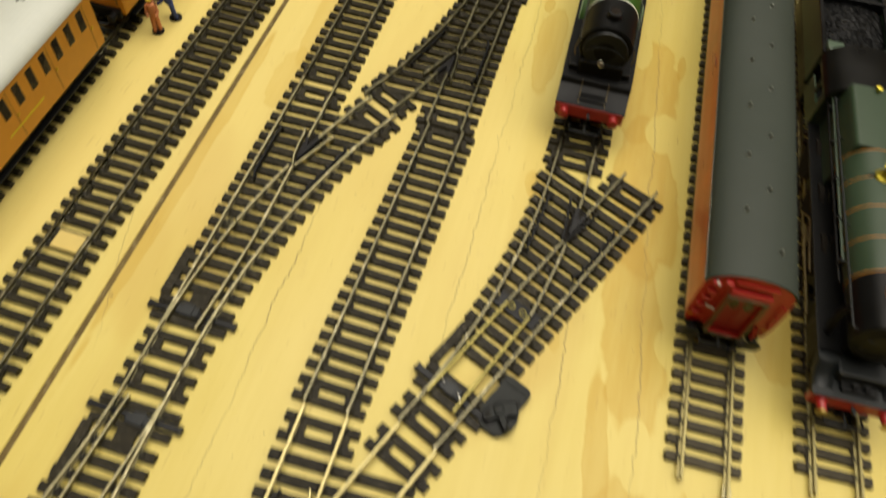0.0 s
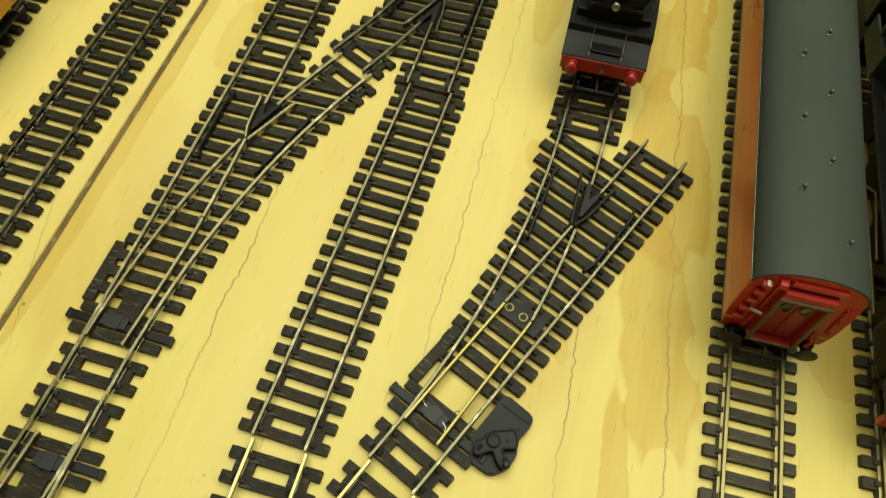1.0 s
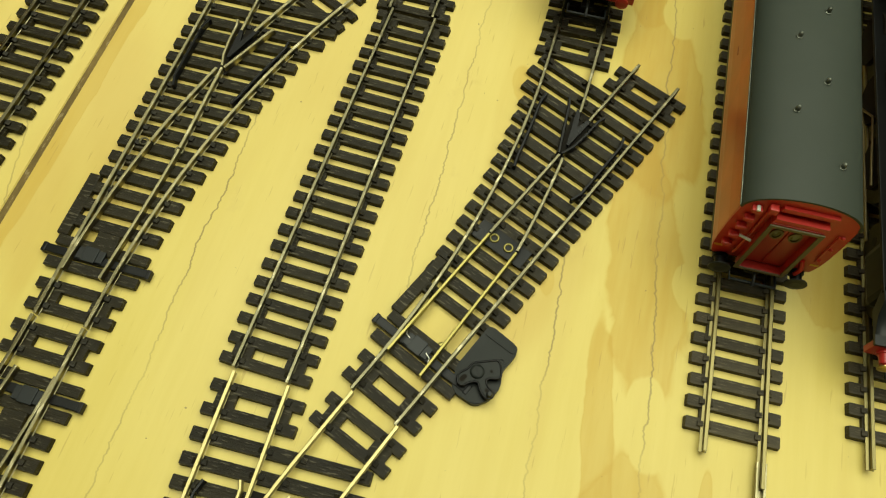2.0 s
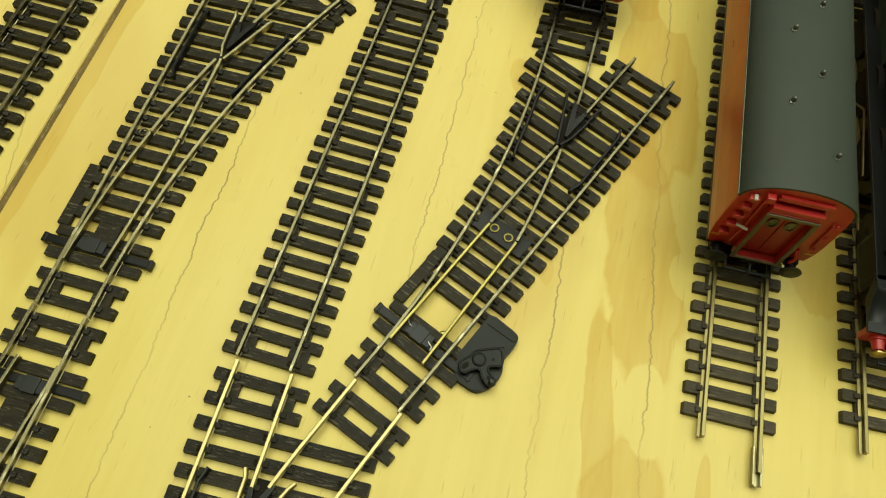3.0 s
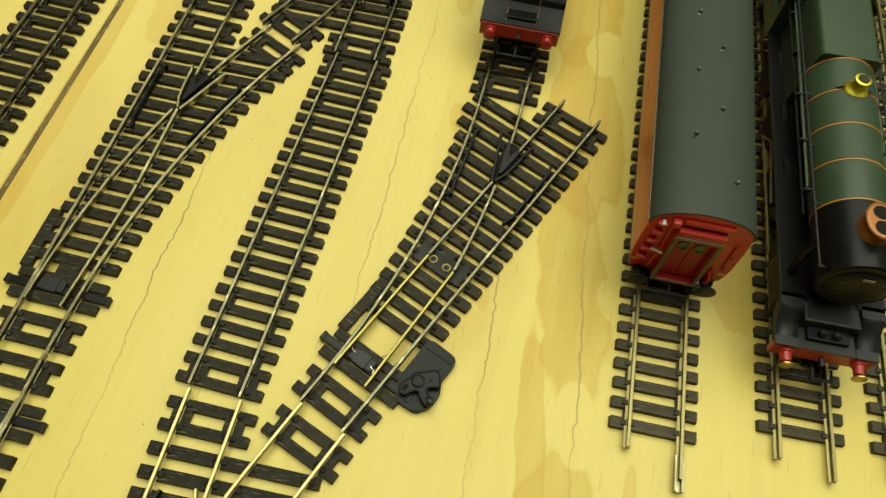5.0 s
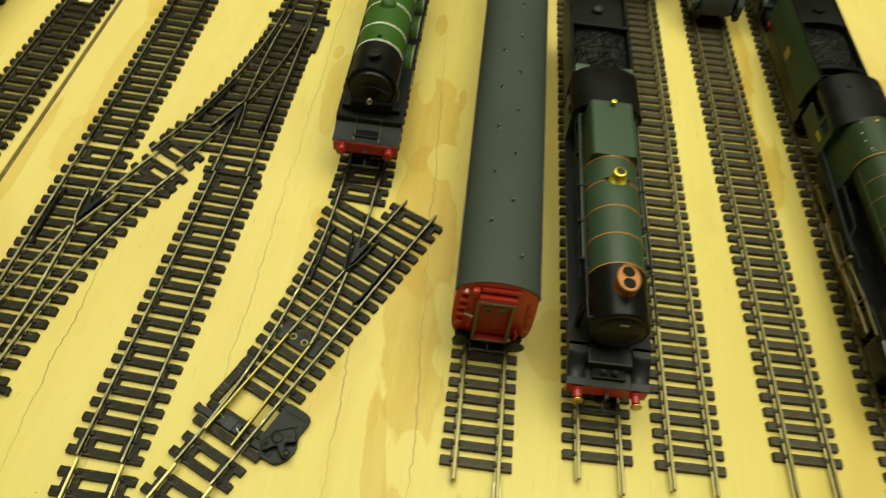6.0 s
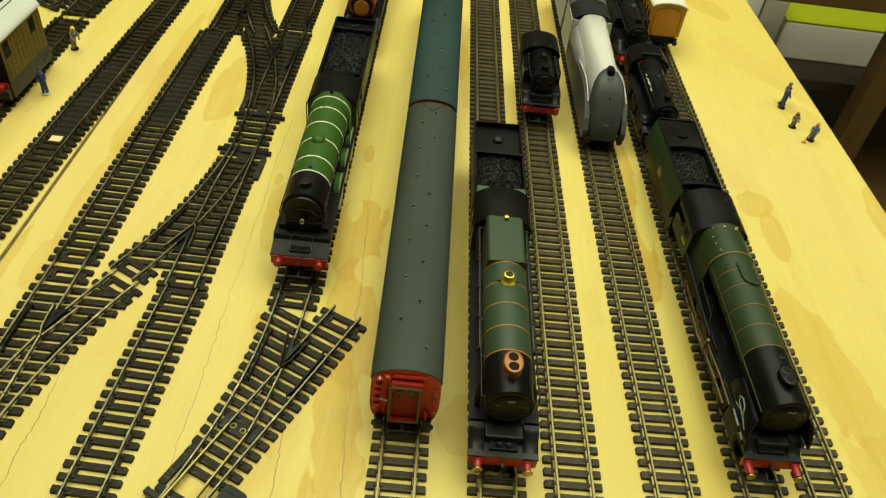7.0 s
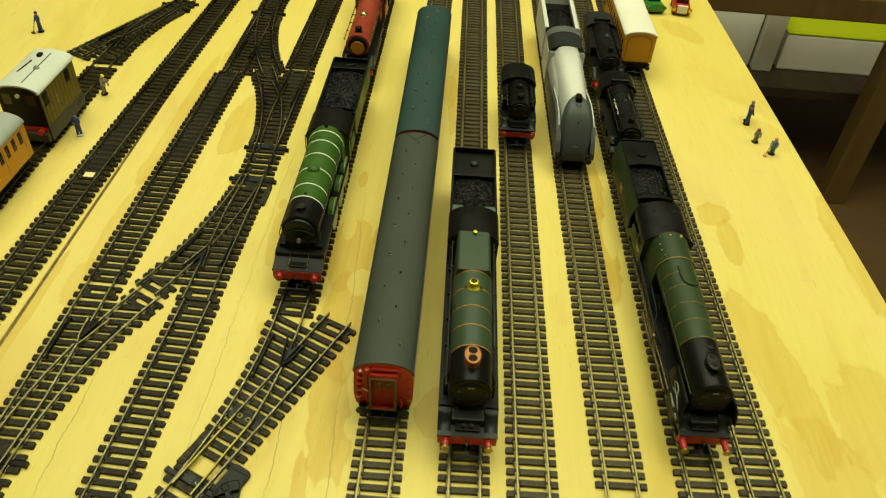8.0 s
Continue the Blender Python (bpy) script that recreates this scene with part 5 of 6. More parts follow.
part("feed_cover", extrude(bmesh.new(), [(12.0 * math.sin(a), 37.3 + 12.0 * math.cos(a)) for a in curve] + [(11.0 * math.sin(a), 37.3 + 11.0 * math.cos(a)) for a in curve[::-1]], 84.6, 96.5, True), OLIVEGREEN, t, "raised green plate beside the feed pipe")
for x in (-3.2, 3.2):
    part("safety_valve", lathe(bmesh.new(), (x * 1.1 + 1.5, 127.5, 48.0), (0, 0, 1), [(0, 1.1), (0.6, 1.0), (0.8, 0.7), (1.5, 0.7), (1.7, 0.4)], 12), OLDBRASS, t)
for x, y in ((-7.6, 128.5), (-8.6, 122), (-8.4, 116.5), (-7.6, 111), (-7.2, 109.4)):
    part("washout_plug", lathe(bmesh.new(), (x, y, 37.2 + 11.7 * math.sqrt(1 - (x / 12.1) ** 2)), (x / 12, 0, 0.8), [(0, 0.55), (0.4, 0.5), (0.6, 0.3)], 8), CHROME, t, "small bright boiler plug")
part("smokebox_lamp", lathe(bmesh.new(), (2.5, 36, 47.6), (0, 0, 1), [(0, 1.8), (0.8, 1.7), (1.0, 1.0)], 14), BLACK, t)
for s in (-1, 1):
    part("roof_hatch", box(bmesh.new(), s * 6.4 - 1.3, s * 6.4 + 1.3, 153.5, 156.5, 45.6, 46.9, 0.2), INFILL, t, "small square roof hatch")
part("tender_emblem", box(bmesh.new(), -16.12, -15.9, 205, 212, 21.5, 27), OLDBRASS, t, "faded round emblem")
part("number_bar", box(bmesh.new(), -15.85, -15.7, 136, 143, 25, 27), BRASS, t, "brass-coloured bar on the cab side")

# apple green locomotive with white lining
X4, S4 = -66.0, -0.0165
t = on_track("steam_locomotive", X4, S4, 150, "apple green model steam locomotive with white lining and black smokebox", "model locomotive", "model locomotives")
steam_engine(t, dict(length=240, axis=36.0, radius=11.7, radius2=12.3, band_width=0.7, rail_off=0.4, rail_z=2.0, paint=APPLEGREEN, smokebox=(17, 38), boiler=108, bands=(38.4, 52, 70, 87, 103, 115), line=WHITELINE,
                     chimney=("single", 25.5), cab=(122, 147), eave=38, rise=9.5, roof=CABBLACK, drivers=(62, 88, 114), small=(18, 40), wheel=12.5, coal=(166, 224), tender=(156, 244), tender_top=39, heap=6, tender_side=APPLEGREEN,
                     half=15.9, bufhead=RED, reach=3.6, drop=14, plain_front=True, stack=4.2, greenplate=False))
part("dome", lathe(bmesh.new(), (0, 68.5, 46.6), (0, 0, 1), [(0, 4.4), (1.0, 4.2), (2.4, 3.6), (3.4, 2.2), (3.7, 0.6)], 28), APPLEGREEN, t, "low green steam dome")
part("front_lamp", lathe(bmesh.new(), (-0.5, 15.0, 29.5), (0, -0.8, 0.6), [(0, 1.5), (0.7, 1.5), (0.9, 0.9)], 14), CHROME, t, "small bright door handle")
for s in (-1, 1):
    for yy in (62, 88, 112):
        sp = part("splasher", cyl(bmesh.new(), (s * 11.0, yy, 15.5), (s * 14.6, yy, 15.5), 11.4, seg=40), APPLEGREEN, t, "green wheel splasher")
        # rim coloured pale to give the splasher a lit top
        part("splasher_rim", lathe(bmesh.new(), (s * 14.3, yy, 15.5), (s, 0, 0), [(0, 11.2), (0.02, 11.55), (0.4, 11.55), (0.42, 11.2)], 40), LITGREEN, sp, "thin splasher rim, pale green as if lit from above")
    part("cab_handrail", wire(bmesh.new(), [(s * 17.2, 124, 22), (s * 17.2, 124, 37)], 0.4), RODSTEEL, t)
    bm = bmesh.new()
    wire(bm, [(s * 6, 1.5, 16.9), (s * 6, 9.5, 19.4), (s * 6, 11, 22.2)], 0.22)
    part("platform_rail", bm, RODSTEEL, t)
part("door_ring", lathe(bmesh.new(), (0, 15.6, 35.8), (0, 1, 0), [(0, 9.0), (0.1, 9.7), (1.2, 10.0), (1.6, 9.4)], 44), SATIN, t, "raised rim of the smokebox door")
bm = bmesh.new()
wire(bm, [(x, 14.9, 38.6 - 0.045 * x * x) for x in (-9, -6, -3, 0, 3, 6, 9)], 0.28), wire(bm, [(-7, 15.0, 27.6), (7, 15.0, 27.6)], 0.25)
part("door_rail", bm, SATIN, t, "thin dark rail across the smokebox door")
for s in (-1, 1):
    bm = bmesh.new()
    wire(bm, [(s * 12.2, 19, 37.5), (s * 13.2, 17, 34.0), (s * 12.6, 16, 31.0)], 0.35)
    part("rail_end", bm, RODSTEEL, t)
    part("saddle_flare", box(bmesh.new(), *sorted((s * 9.6, s * 14.0)), 16, 22, 22.1, 25.2, 0.8), BLACK, t)
part("whistle", lathe(bmesh.new(), (0, 120, 48.5), (0, 0, 1), [(0, 1.2), (1.8, 1.1), (2.4, 0.5)], 10), BLACK, t)
part("safety_valve", lathe(bmesh.new(), (0, 41, 47.4), (0, 0, 1), [(0, 1.3), (0.8, 1.2), (1.2, 0.6)], 10), BLACK, t)

# red locomotive behind it
t = on_track("steam_locomotive", X4, S4, 419, "crimson model steam locomotive coupled behind a coal tender", "model locomotive", "model locomotives")
steam_engine(t, dict(length=230, axis=33.5, radius=10.6, paint=MAROON, smokebox=(10, 24), boiler=84, bands=(24.4, 50, 83), line=ORANGELINE, chimney=("single", 17), cab=(100, 122), eave=36, rise=8,
                     drivers=(50, 76, 100), small=(16, 34), smokepaint=MAROON, coal=(140, 175), tender=(132, 196), half=14.8, bufhead=RED))
part("smokebox_ring", lathe(bmesh.new(), (0, 7.8, 32), (0, 1, 0), [(0, 5.6), (0.2, 6.2), (1.0, 6.2), (1.2, 5.6)], 32), ORANGELINE, t, "orange ring on the smokebox front")
part("dome", lathe(bmesh.new(), (0, 52, 43.2), (0, 0, 1), [(0, 4), (1.5, 3.6), (3.4, 2), (3.8, 0.5)], 22), OLDBRASS, t)

# black locomotives on the same line as the large green one
t = on_track("steam_locomotive", X9, S9, 318, "small black model steam locomotive with white fittings", "model locomotive", "model locomotives")
steam_engine(t, dict(length=120, axis=28.5, radius=8.8, paint=BLACK, smokebox=(5, 24), boiler=60, bands=(24.4, 42), line=SATIN, chimney=("single", 14), cab=(74, 94), eave=30, rise=8, roof=CABBLACK,
                     drivers=(34, 56, 80), small=(14,), wheel=9, half=14.6, rods=False, beam=BLACK, bufpaint=BLACK, bufhead=SATIN))
part("dome", lathe(bmesh.new(), (0, 46, 36.4), (0, 0, 1), [(0, 3.4), (1.2, 3.0), (2.2, 1.6), (2.5, 0.4)], 20), BLACK, t)
part("brass_fitting", wire(bmesh.new(), [(3.4, 46, 38.4), (3.6, 49, 38.6), (3.3, 52, 38.2), (4.0, 54, 38.4)], 0.55), OLDBRASS, t, "thin worn brass fitting")
bm = bmesh.new()
rng = random.Random(9)
for i in range(11):
    py = 30 + 2.2 * i
    wire(bm, [(-7.4 + rng.uniform(-0.5, 0.5), py, 34.0 + rng.uniform(-0.8, 0.8)), (-7.4 + rng.uniform(-0.5, 0.5), py + rng.uniform(0.6, 2.0), 34.2 + rng.uniform(-0.8, 0.8))], rng.uniform(0.25, 0.6), 5)
part("side_fitting", bm, WHITELINE, t, "row of chipped white marks")
bm = bmesh.new()
wire(bm, [(7, 8, 32), (10, 12, 35), (11, 26, 37)], 0.5)
part("lever_rod", bm, SATIN, t)
part("headboard", box(bmesh.new(), -9, -4, 72.2, 73, 32, 34.5, 0.3), RED, t, "small red plate")
t = on_track("steam_locomotive", X9, S9, 434, "black model tank locomotive with red buffer beam", "model locomotive", "model locomotives")
steam_engine(t, dict(length=120, axis=28, radius=9.0, paint=BLACK, smokebox=(9, 28), boiler=64, bands=(28.4, 46), line=SATIN, chimney=("single", 18), cab=(78, 100), eave=30, rise=7.5, roof=SATIN,
                     drivers=(34, 58, 82), small=(14,), wheel=9, half=15, rods=False))
for s in (-1, 1):
    part("side_tank", box(bmesh.new(), *sorted((s * 15, s * 9.5)), 36, 78, 22, 31, 0.6), BLACK, t)
part("dome", lathe(bmesh.new(), (0, 46, 36), (0, 0, 1), [(0, 3.6), (2, 3.2), (4.0, 1.6), (4.3, 0.4)], 20), SATIN, t)

# small black tank engine on the empty line
X7, S7 = 83.6, -0.0298
t = on_track("tank_locomotive", X7, S7, 338, "small dull black model tank locomotive with red buffer beam", "model locomotive", "model locomotives")
steam_engine(t, dict(length=80, axis=29.5, radius=8.8, paint=CABBLACK, smokebox=(8, 20), boiler=40, bands=(20.4,), line=SATIN, chimney=("single", 14), cab=(46, 68), eave=32.5, rise=8, roof=CABBLACK,
                     drivers=(22, 42, 60), small=(), wheel=8, half=14.4, rods=False, beam=DEEPRED, bufpaint=DEEPRED, bufhead=DEEPRED, beam_z=(9.5, 14.0), reach=3, drop=8))
for s in (-1, 1):
    part("side_tank", box(bmesh.new(), *sorted((s * 14, s * 9)), 22, 47, 22, 32, 0.8), CABBLACK, t)
part("dome", lathe(bmesh.new(), (0, 32, 37), (0, 0, 1), [(0, 3.4), (2.6, 3.0), (4.4, 1.6), (4.8, 0.4)], 20), BLACK, t, "black steam dome")


def streamliner(x0, slope, y):
    """A wedge-nosed streamlined engine: casing drawn as cross-sections from nose to cab."""
    t = on_track("streamlined_locomotive", x0, slope, y, "silver and grey streamlined model steam locomotive with wedge-shaped nose", "model locomotive", "model locomotives")

    def loft(name, rows, mat, label):
        bm, rings, k = bmesh.new(), [], 22
        for yy, half, top, low, flat in rows:
            ringv = []
            for i in range(k + 1):
                a = math.pi * i / k
                cx, sz = math.cos(a), math.sin(a)
                ringv.append(bm.verts.new((half * math.copysign(abs(cx) ** flat, cx), yy, low + (top - low) * sz ** flat)))
            rings.append(ringv)
        for a, b in zip(rings, rings[1:]):
            for i in range(k):
                bm.faces.new((a[i], a[i + 1], b[i + 1], b[i])).smooth = True
        bm.faces.new(rings[0]), bm.faces.new(rings[-1][::-1])
        return part(name, bm, mat, t, label)

    loft("boiler_casing", [(4.4, 8.0, 14.6, 8, 0.8), (6.0, 9.0, 19.6, 8, 0.8), (10.5, 10.6, 30.0, 9, 0.75), (16.5, 11.4, 38.8, 12, 0.75), (22.5, 11.4, 44.4, 18, 0.75), (27, 11.4, 46.4, 20, 0.8), (34, 11.5, 47.2, 20, 0.8), (60, 11.9, 48.0, 20, 0.72), (90, 12.5, 48.2, 20, 0.66), (122, 13.2, 48.6, 20, 0.6)], SILVER, "pale silver boiler casing")
    loft("firebox_casing", [(52, 12.0, 26.0, 20, 0.6), (62, 13.6, 36.0, 20, 0.5), (80, 14.6, 39.0, 20, 0.45), (122, 15.4, 41.0, 20, 0.45)], SILVERSIDE, "dull silver lower casing")
    loft("nose", [(4.0, 8.8, 15, 8, 0.6), (5.6, 9.8, 20.2, 8, 0.6), (8.0, 10.9, 26.0, 9, 0.55), (10.5, 11.7, 31.0, 10, 0.52), (16.5, 12.6, 40.0, 16, 0.52), (20.5, 12.6, 44.0, 22, 0.54), (25, 11.9, 46.8, 28, 0.56), (29, 10.6, 48.0, 34, 0.58), (33, 8.2, 48.5, 40, 0.6), (36, 5.4, 48.7, 43, 0.6), (39.4, 0.5, 48.7, 44, 0.6)], SLATE, "dark grey pointed nose panel")
    for s in (-1, 1):
        bm = bmesh.new()
        side = [(4.5, 9), (4.5, 15), (10, 22), (17, 28), (28, 32.5), (44, 34), (70, 31), (100, 27), (130, 25), (130, 10), (20, 8)]
        a = [bm.verts.new((s * 15.6, yy, z)) for yy, z in side]
        b = [bm.verts.new((s * 12.0, yy, z + 0.6)) for yy, z in side]
        k = len(side)
        for i in range(k):
            bm.faces.new((a[i], a[(i + 1) % k], b[(i + 1) % k], b[i]))
        bm.faces.new(a[::-1]), bm.faces.new(b)
        part("side_valance", bm, SLATE, t, "grey valance along the wheels")
        part("valance_edge", wire(bmesh.new(), [(s * 14.0, 18, 31.6), (s * 13.8, 30, 35.4), (s * 13.8, 46, 36.6), (s * 13.6, 70, 32.8), (s * 13.6, 128, 26.5)], 0.5), SILVER, t)
        part("cab_side", box(bmesh.new(), *sorted((s * 16.4, s * 15.4)), 122, 160, 12, 42, 0.4), SILVER, t)
    part("chimney", slab(bmesh.new(), rounded([(-2.6, 27.5), (2.6, 27.5), (2.2, 35.5), (-2.2, 35.5)], 1.6), 45.0, 51.6, 0.6), BLACK, t, "oblong black chimney")
    part("whistle", wire(bmesh.new(), [(1.9 * math.cos(a * 0.5236), 25.0 + 1.5 * math.sin(a * 0.5236), 47.3) for a in range(13)], 0.35), MIDGREY, t, "small ring in front of the chimney")
    part("nose_handle", box(bmesh.new(), -0.3, 0.3, 13.6, 14.4, 36.4, 38.4), BLACK, t)
    bars(t, 5.2, 20.6, 5, PLATEGREY)
    part("cab_front", box(bmesh.new(), -15.4, 15.4, 121.6, 122.6, 16, 43, 0.3), SILVER, t)
    cab_roof(t, 122, 150, 16.2, 41, 8.5, SATIN)
    part("roof_hood", extrude(bmesh.new(), arc(0, 41.2, 16.4, 0, 180, 16, 8.9) + arc(0, 41.2, 15.6, 180, 0, 16, 8.2), 148, 160), MIDGREY, t)
    part("frame", box(bmesh.new(), -8, 8, 10, 168, 4, 18, 0.4), BLACK, t)
    buffers(t, 4.5, 10.5, 11.3, BLACK, SATIN, 5)
    td = part("tender", box(bmesh.new(), -16, 16, 172, 250, 16, 19, 0.3), BLACK, t, "tender with coal")
    for s in (-1, 1):
        part("tender_side", box(bmesh.new(), *sorted((s * 16.2, s * 15.2)), 170, 250, 12, 43, 0.4), SILVER, td)
        part("tender_rim", box(bmesh.new(), *sorted((s * 15.2, s * 12.4)), 172, 250, 41.6, 42.8, 0.3), SILVER, td)
        for i in range(4):
            wheel(td, s * HALF, 182 + 19 * i, 8)
    part("tender_back", box(bmesh.new(), -15.2, 15.2, 249, 250, 19, 43), SILVER, td)
    part("coal_floor", box(bmesh.new(), -15.2, 15.2, 172, 249, 30, 32), BLACK, td)
    coal_heap(td, 12.6, 174, 225, 33, 5, 77)
    wheels_and_rods(t, (66, 94, 122), 12, (20, 42), 6, False)
    return t


streamliner(131.3, -0.0395, 309)


# ---- coaches ----
PEG = material("grey_metal_peg", (0.15, 0.16, 0.13), 0.4, metal=0.8, spread=0.15)
def corridor_coach(x0, slope, y, roof_mat, side_mat, end_mat, label, vents):
    t = on_track("passenger_coach", x0, slope, y, label, "model coach", "model coaches")
    L, half, eave, top = 219, 16.1, 36.9, 45.4
    for s in (-1, 1):
        sec = [(s * half * 0.91, 10), (s * half * 0.97, 14), (s * half, 19), (s * half, 28), (s * (half - 0.4), eave), (s * (half - 1.5), eave), (s * (half - 1.1), 28), (s * (half - 1.1), 19), (s * half * 0.90, 14), (s * half * 0.84, 10)]
        part("coach_side", extrude(bmesh.new(), sec, 0.8, L - 0.8), side_mat, t, "faded orange-red coach side")
    sec = arc(0, eave, half + 0.1, 0, 180, 30, top - eave)
    inner = arc(0, eave - 0.3, half - 0.6, 180, 0, 30, top - eave - 0.4)
    roof = part("roof", extrude(bmesh.new(), sec + inner, -0.2, L + 0.2, True), roof_mat, t, "smooth curved roof")
    for s in (-1, 1):
        part("gutter", wire(bmesh.new(), [(s * (half + 0.12), 0, eave + 0.5), (s * (half + 0.12), L, eave + 0.5)], 0.22), PEG, roof, "thin pale gutter line")
    for i in range(vents):
        for s in (-1, 1):
            vy = (13.7 if s > 0 else 29.6) + i * 27.5
            if vy < L - 10:
                vx = (7.4 if i == 0 else 2.6) if s > 0 else -5.4
                zz = eave + (top - eave) * math.sqrt(1 - (vx / half) ** 2)
                part("roof_vent", lathe(bmesh.new(), (vx, vy, zz - 0.15), (0, 0, 1), [(0, 1.0), (0.3, 0.95), (0.45, 0.72), (1.4, 0.72), (1.8, 0.55), (2.0, 0.2)], 14), PEG, roof, "small metal roof peg")
    for ye, w in ((0.0, -1), (L, 1)):
        def span(a, c):
            return sorted((ye + w * a, ye + w * c))
        sec = [(-half * 0.91, 10), (-half * 0.97, 14), (-half, 19), (-half, 28), (-half + 0.4, eave)] + arc(0, eave, half - 0.7, 180, 0, 24, top - eave - 0.7) + [(half - 0.4, eave), (half, 28), (half, 19), (half * 0.97, 14), (half * 0.91, 10)]
        end = part("coach_end", extrude(bmesh.new(), sec, *span(-1.2, 0.0)), end_mat, t, "red coach end")
        # corridor connection: a deep open box with two doors at its back
        for s in (-1, 1):
            part("gangway_side", box(bmesh.new(), *sorted((s * 6.9, s * 6.2)), *span(0.0, 2.8), 9.6, 34.4, 0.2), end_mat if w < 0 else BLACK, end)
            dd = part("gangway_door", box(bmesh.new(), *sorted((s * 6.1, s * 0.2)), *span(0.0, 0.5), 10.4, 34.2, 0.2), DEEPRED, end, "deep red corridor door")
            bm = bmesh.new()
            outer, inner = arc(s * 2.6, 28.0, 1.75, 0, 360, 18, 2.5)[:-1], arc(s * 2.6, 28.0, 1.15, 0, 360, 18, 1.9)[:-1]
            y0, y1 = ye + w * 0.5, ye + w * 0.95
            rows = [[bm.verts.new((x, y, z)) for x, z in ln] for ln, y in ((outer, y0), (outer, y1), (inner, y1), (inner, y0))]
            for ra, rc in zip(rows, rows[1:]):
                for k in range(18):
                    bm.faces.new((ra[k], ra[(k + 1) % 18], rc[(k + 1) % 18], rc[k]))
            part("window_rim", bm, GANGWAY, dd, "oval window rim")
            part("door_window", extrude(bmesh.new(), inner, *span(0.45, 0.62)), PANE, dd, "small dull green window")
        part("gangway_sill", box(bmesh.new(), -6.9, 6.9, *span(0.0, 2.8), 8.8, 9.6, 0.2), end_mat if w < 0 else BLACK, end)
        part("gangway_roof", box(bmesh.new(), -7.0, 7.0, *span(0.0, 2.7), 34.5, 35.9, 0.3), end_mat if w < 0 else BLACK, end)
        bm = bmesh.new()
        for s in (-1, 1):
            box(bm, *sorted((s * 7.4, s * 6.1)), *span(2.8, 3.3), 8.8, 34.4, 0.15)
        box(bm, -7.4, 7.4, *span(2.8, 3.3), 34.4, 35.6, 0.15), box(bm, -6.1, 6.1, *span(2.8, 3.3), 8.8, 9.8, 0.15)
        part("gangway_edging", bm, GANGWAY, end, "olive edging of the corridor connection")
        part("gangway_hood", extrude(bmesh.new(), [(-7.0, 35.95), (7.8, 35.95), (7.5, 37.9), (-6.6, 37.9)], *span(0.0, 2.5)), end_mat if w < 0 else BLACK, end, "ledge over the corridor connection")
        part("end_rib", extrude(bmesh.new(), [(-6.4, 39.8), (9.0, 39.8), (8.6, 41.4), (-6.0, 41.4)], *span(0.0, 1.1)), end_mat, end)
        part("end_block", box(bmesh.new(), -9.6, -7.2, *span(0.0, 2.2), 38.6, 41.2, 0.4), end_mat, end)
        for zz, xx in ((38.2, -12.0), (33.4, -12.3), (28.6, -12.6), (23.6, -12.8), (18.4, -12.9)):
            part("end_step", box(bmesh.new(), xx - 1.5, xx + 1.3, *span(0.0, 1.9), zz - 0.8, zz + 0.8, 0.35), end_mat, end, "moulded red foot step")
        bm = bmesh.new()
        wire(bm, [(-8.8, ye + w * 0.7, 38), (-8.8, ye + w * 0.7, 20), (-9.4, ye + w * 1.0, 14)], 0.4), wire(bm, [(9.6, ye + w * 0.8, 17), (10.6, ye + w * 2.0, 14), (10.0, ye + w * 2.2, 11)], 0.7), wire(bm, [(12.4, ye + w * 0.6, 33), (12.8, ye + w * 0.6, 18)], 0.3)
        part("end_pipe", bm, end_mat, end)
        lathe_bm = bmesh.new()
        for zz in (32.0, 25.0, 18.0):
            lathe(lathe_bm, (13.8, ye, zz), (0, w, 0), [(0, 0.7), (0.6, 0.6), (0.8, 0.2)], 8)
        part("end_bolt", lathe_bm, end_mat, end)
        part("jumper_cable", wire(bmesh.new(), [(-11.6, ye + w * 1.4, 24.4), (-8.0, ye + w * 2.0, 23.6)], 0.45), PALEGREY, end, "pale jumper cable")
        part("end_lamp", box(bmesh.new(), -12.5, -11.5, *span(0.3, 2.1), 38.8, 39.5, 0.15), PALEGREY, end, "small pale lamp bracket")
        for s in (-1, 1):
            part("corner_mark", box(bmesh.new(), *sorted((s * (half * 0.95 + 0.1), s * (half * 0.8))), *span(0.0, 0.12), 14.2, 15.2), ORANGE, end, "short yellow line at the lower corner")
        buffers(t, ye, 8.6, 11.4, BLACK, SATIN, 4.4, 3.3, w)
        tension_coupling(t, ye, w)
    part("underframe", box(bmesh.new(), -14.5, 14.5, 1, L - 1, 7.6, 10, 0.3), BLACK, t)
    for yc in (34, L - 34):
        b = part("bogie", box(bmesh.new(), -4, 4, yc - 20, yc + 20, 4, 7.6, 0.3), BLACK, t, "black bogie")
        for s in (-1, 1):
            part("bogie_side", box(bmesh.new(), *sorted((s * 12.4, s * 11.0)), yc - 18, yc + 18, 3, 7.6, 0.4), BLACK, b)
            for dy in (-16.5, 16.5):
                wheel(b, s * HALF, yc + dy, 6.2)
    return t


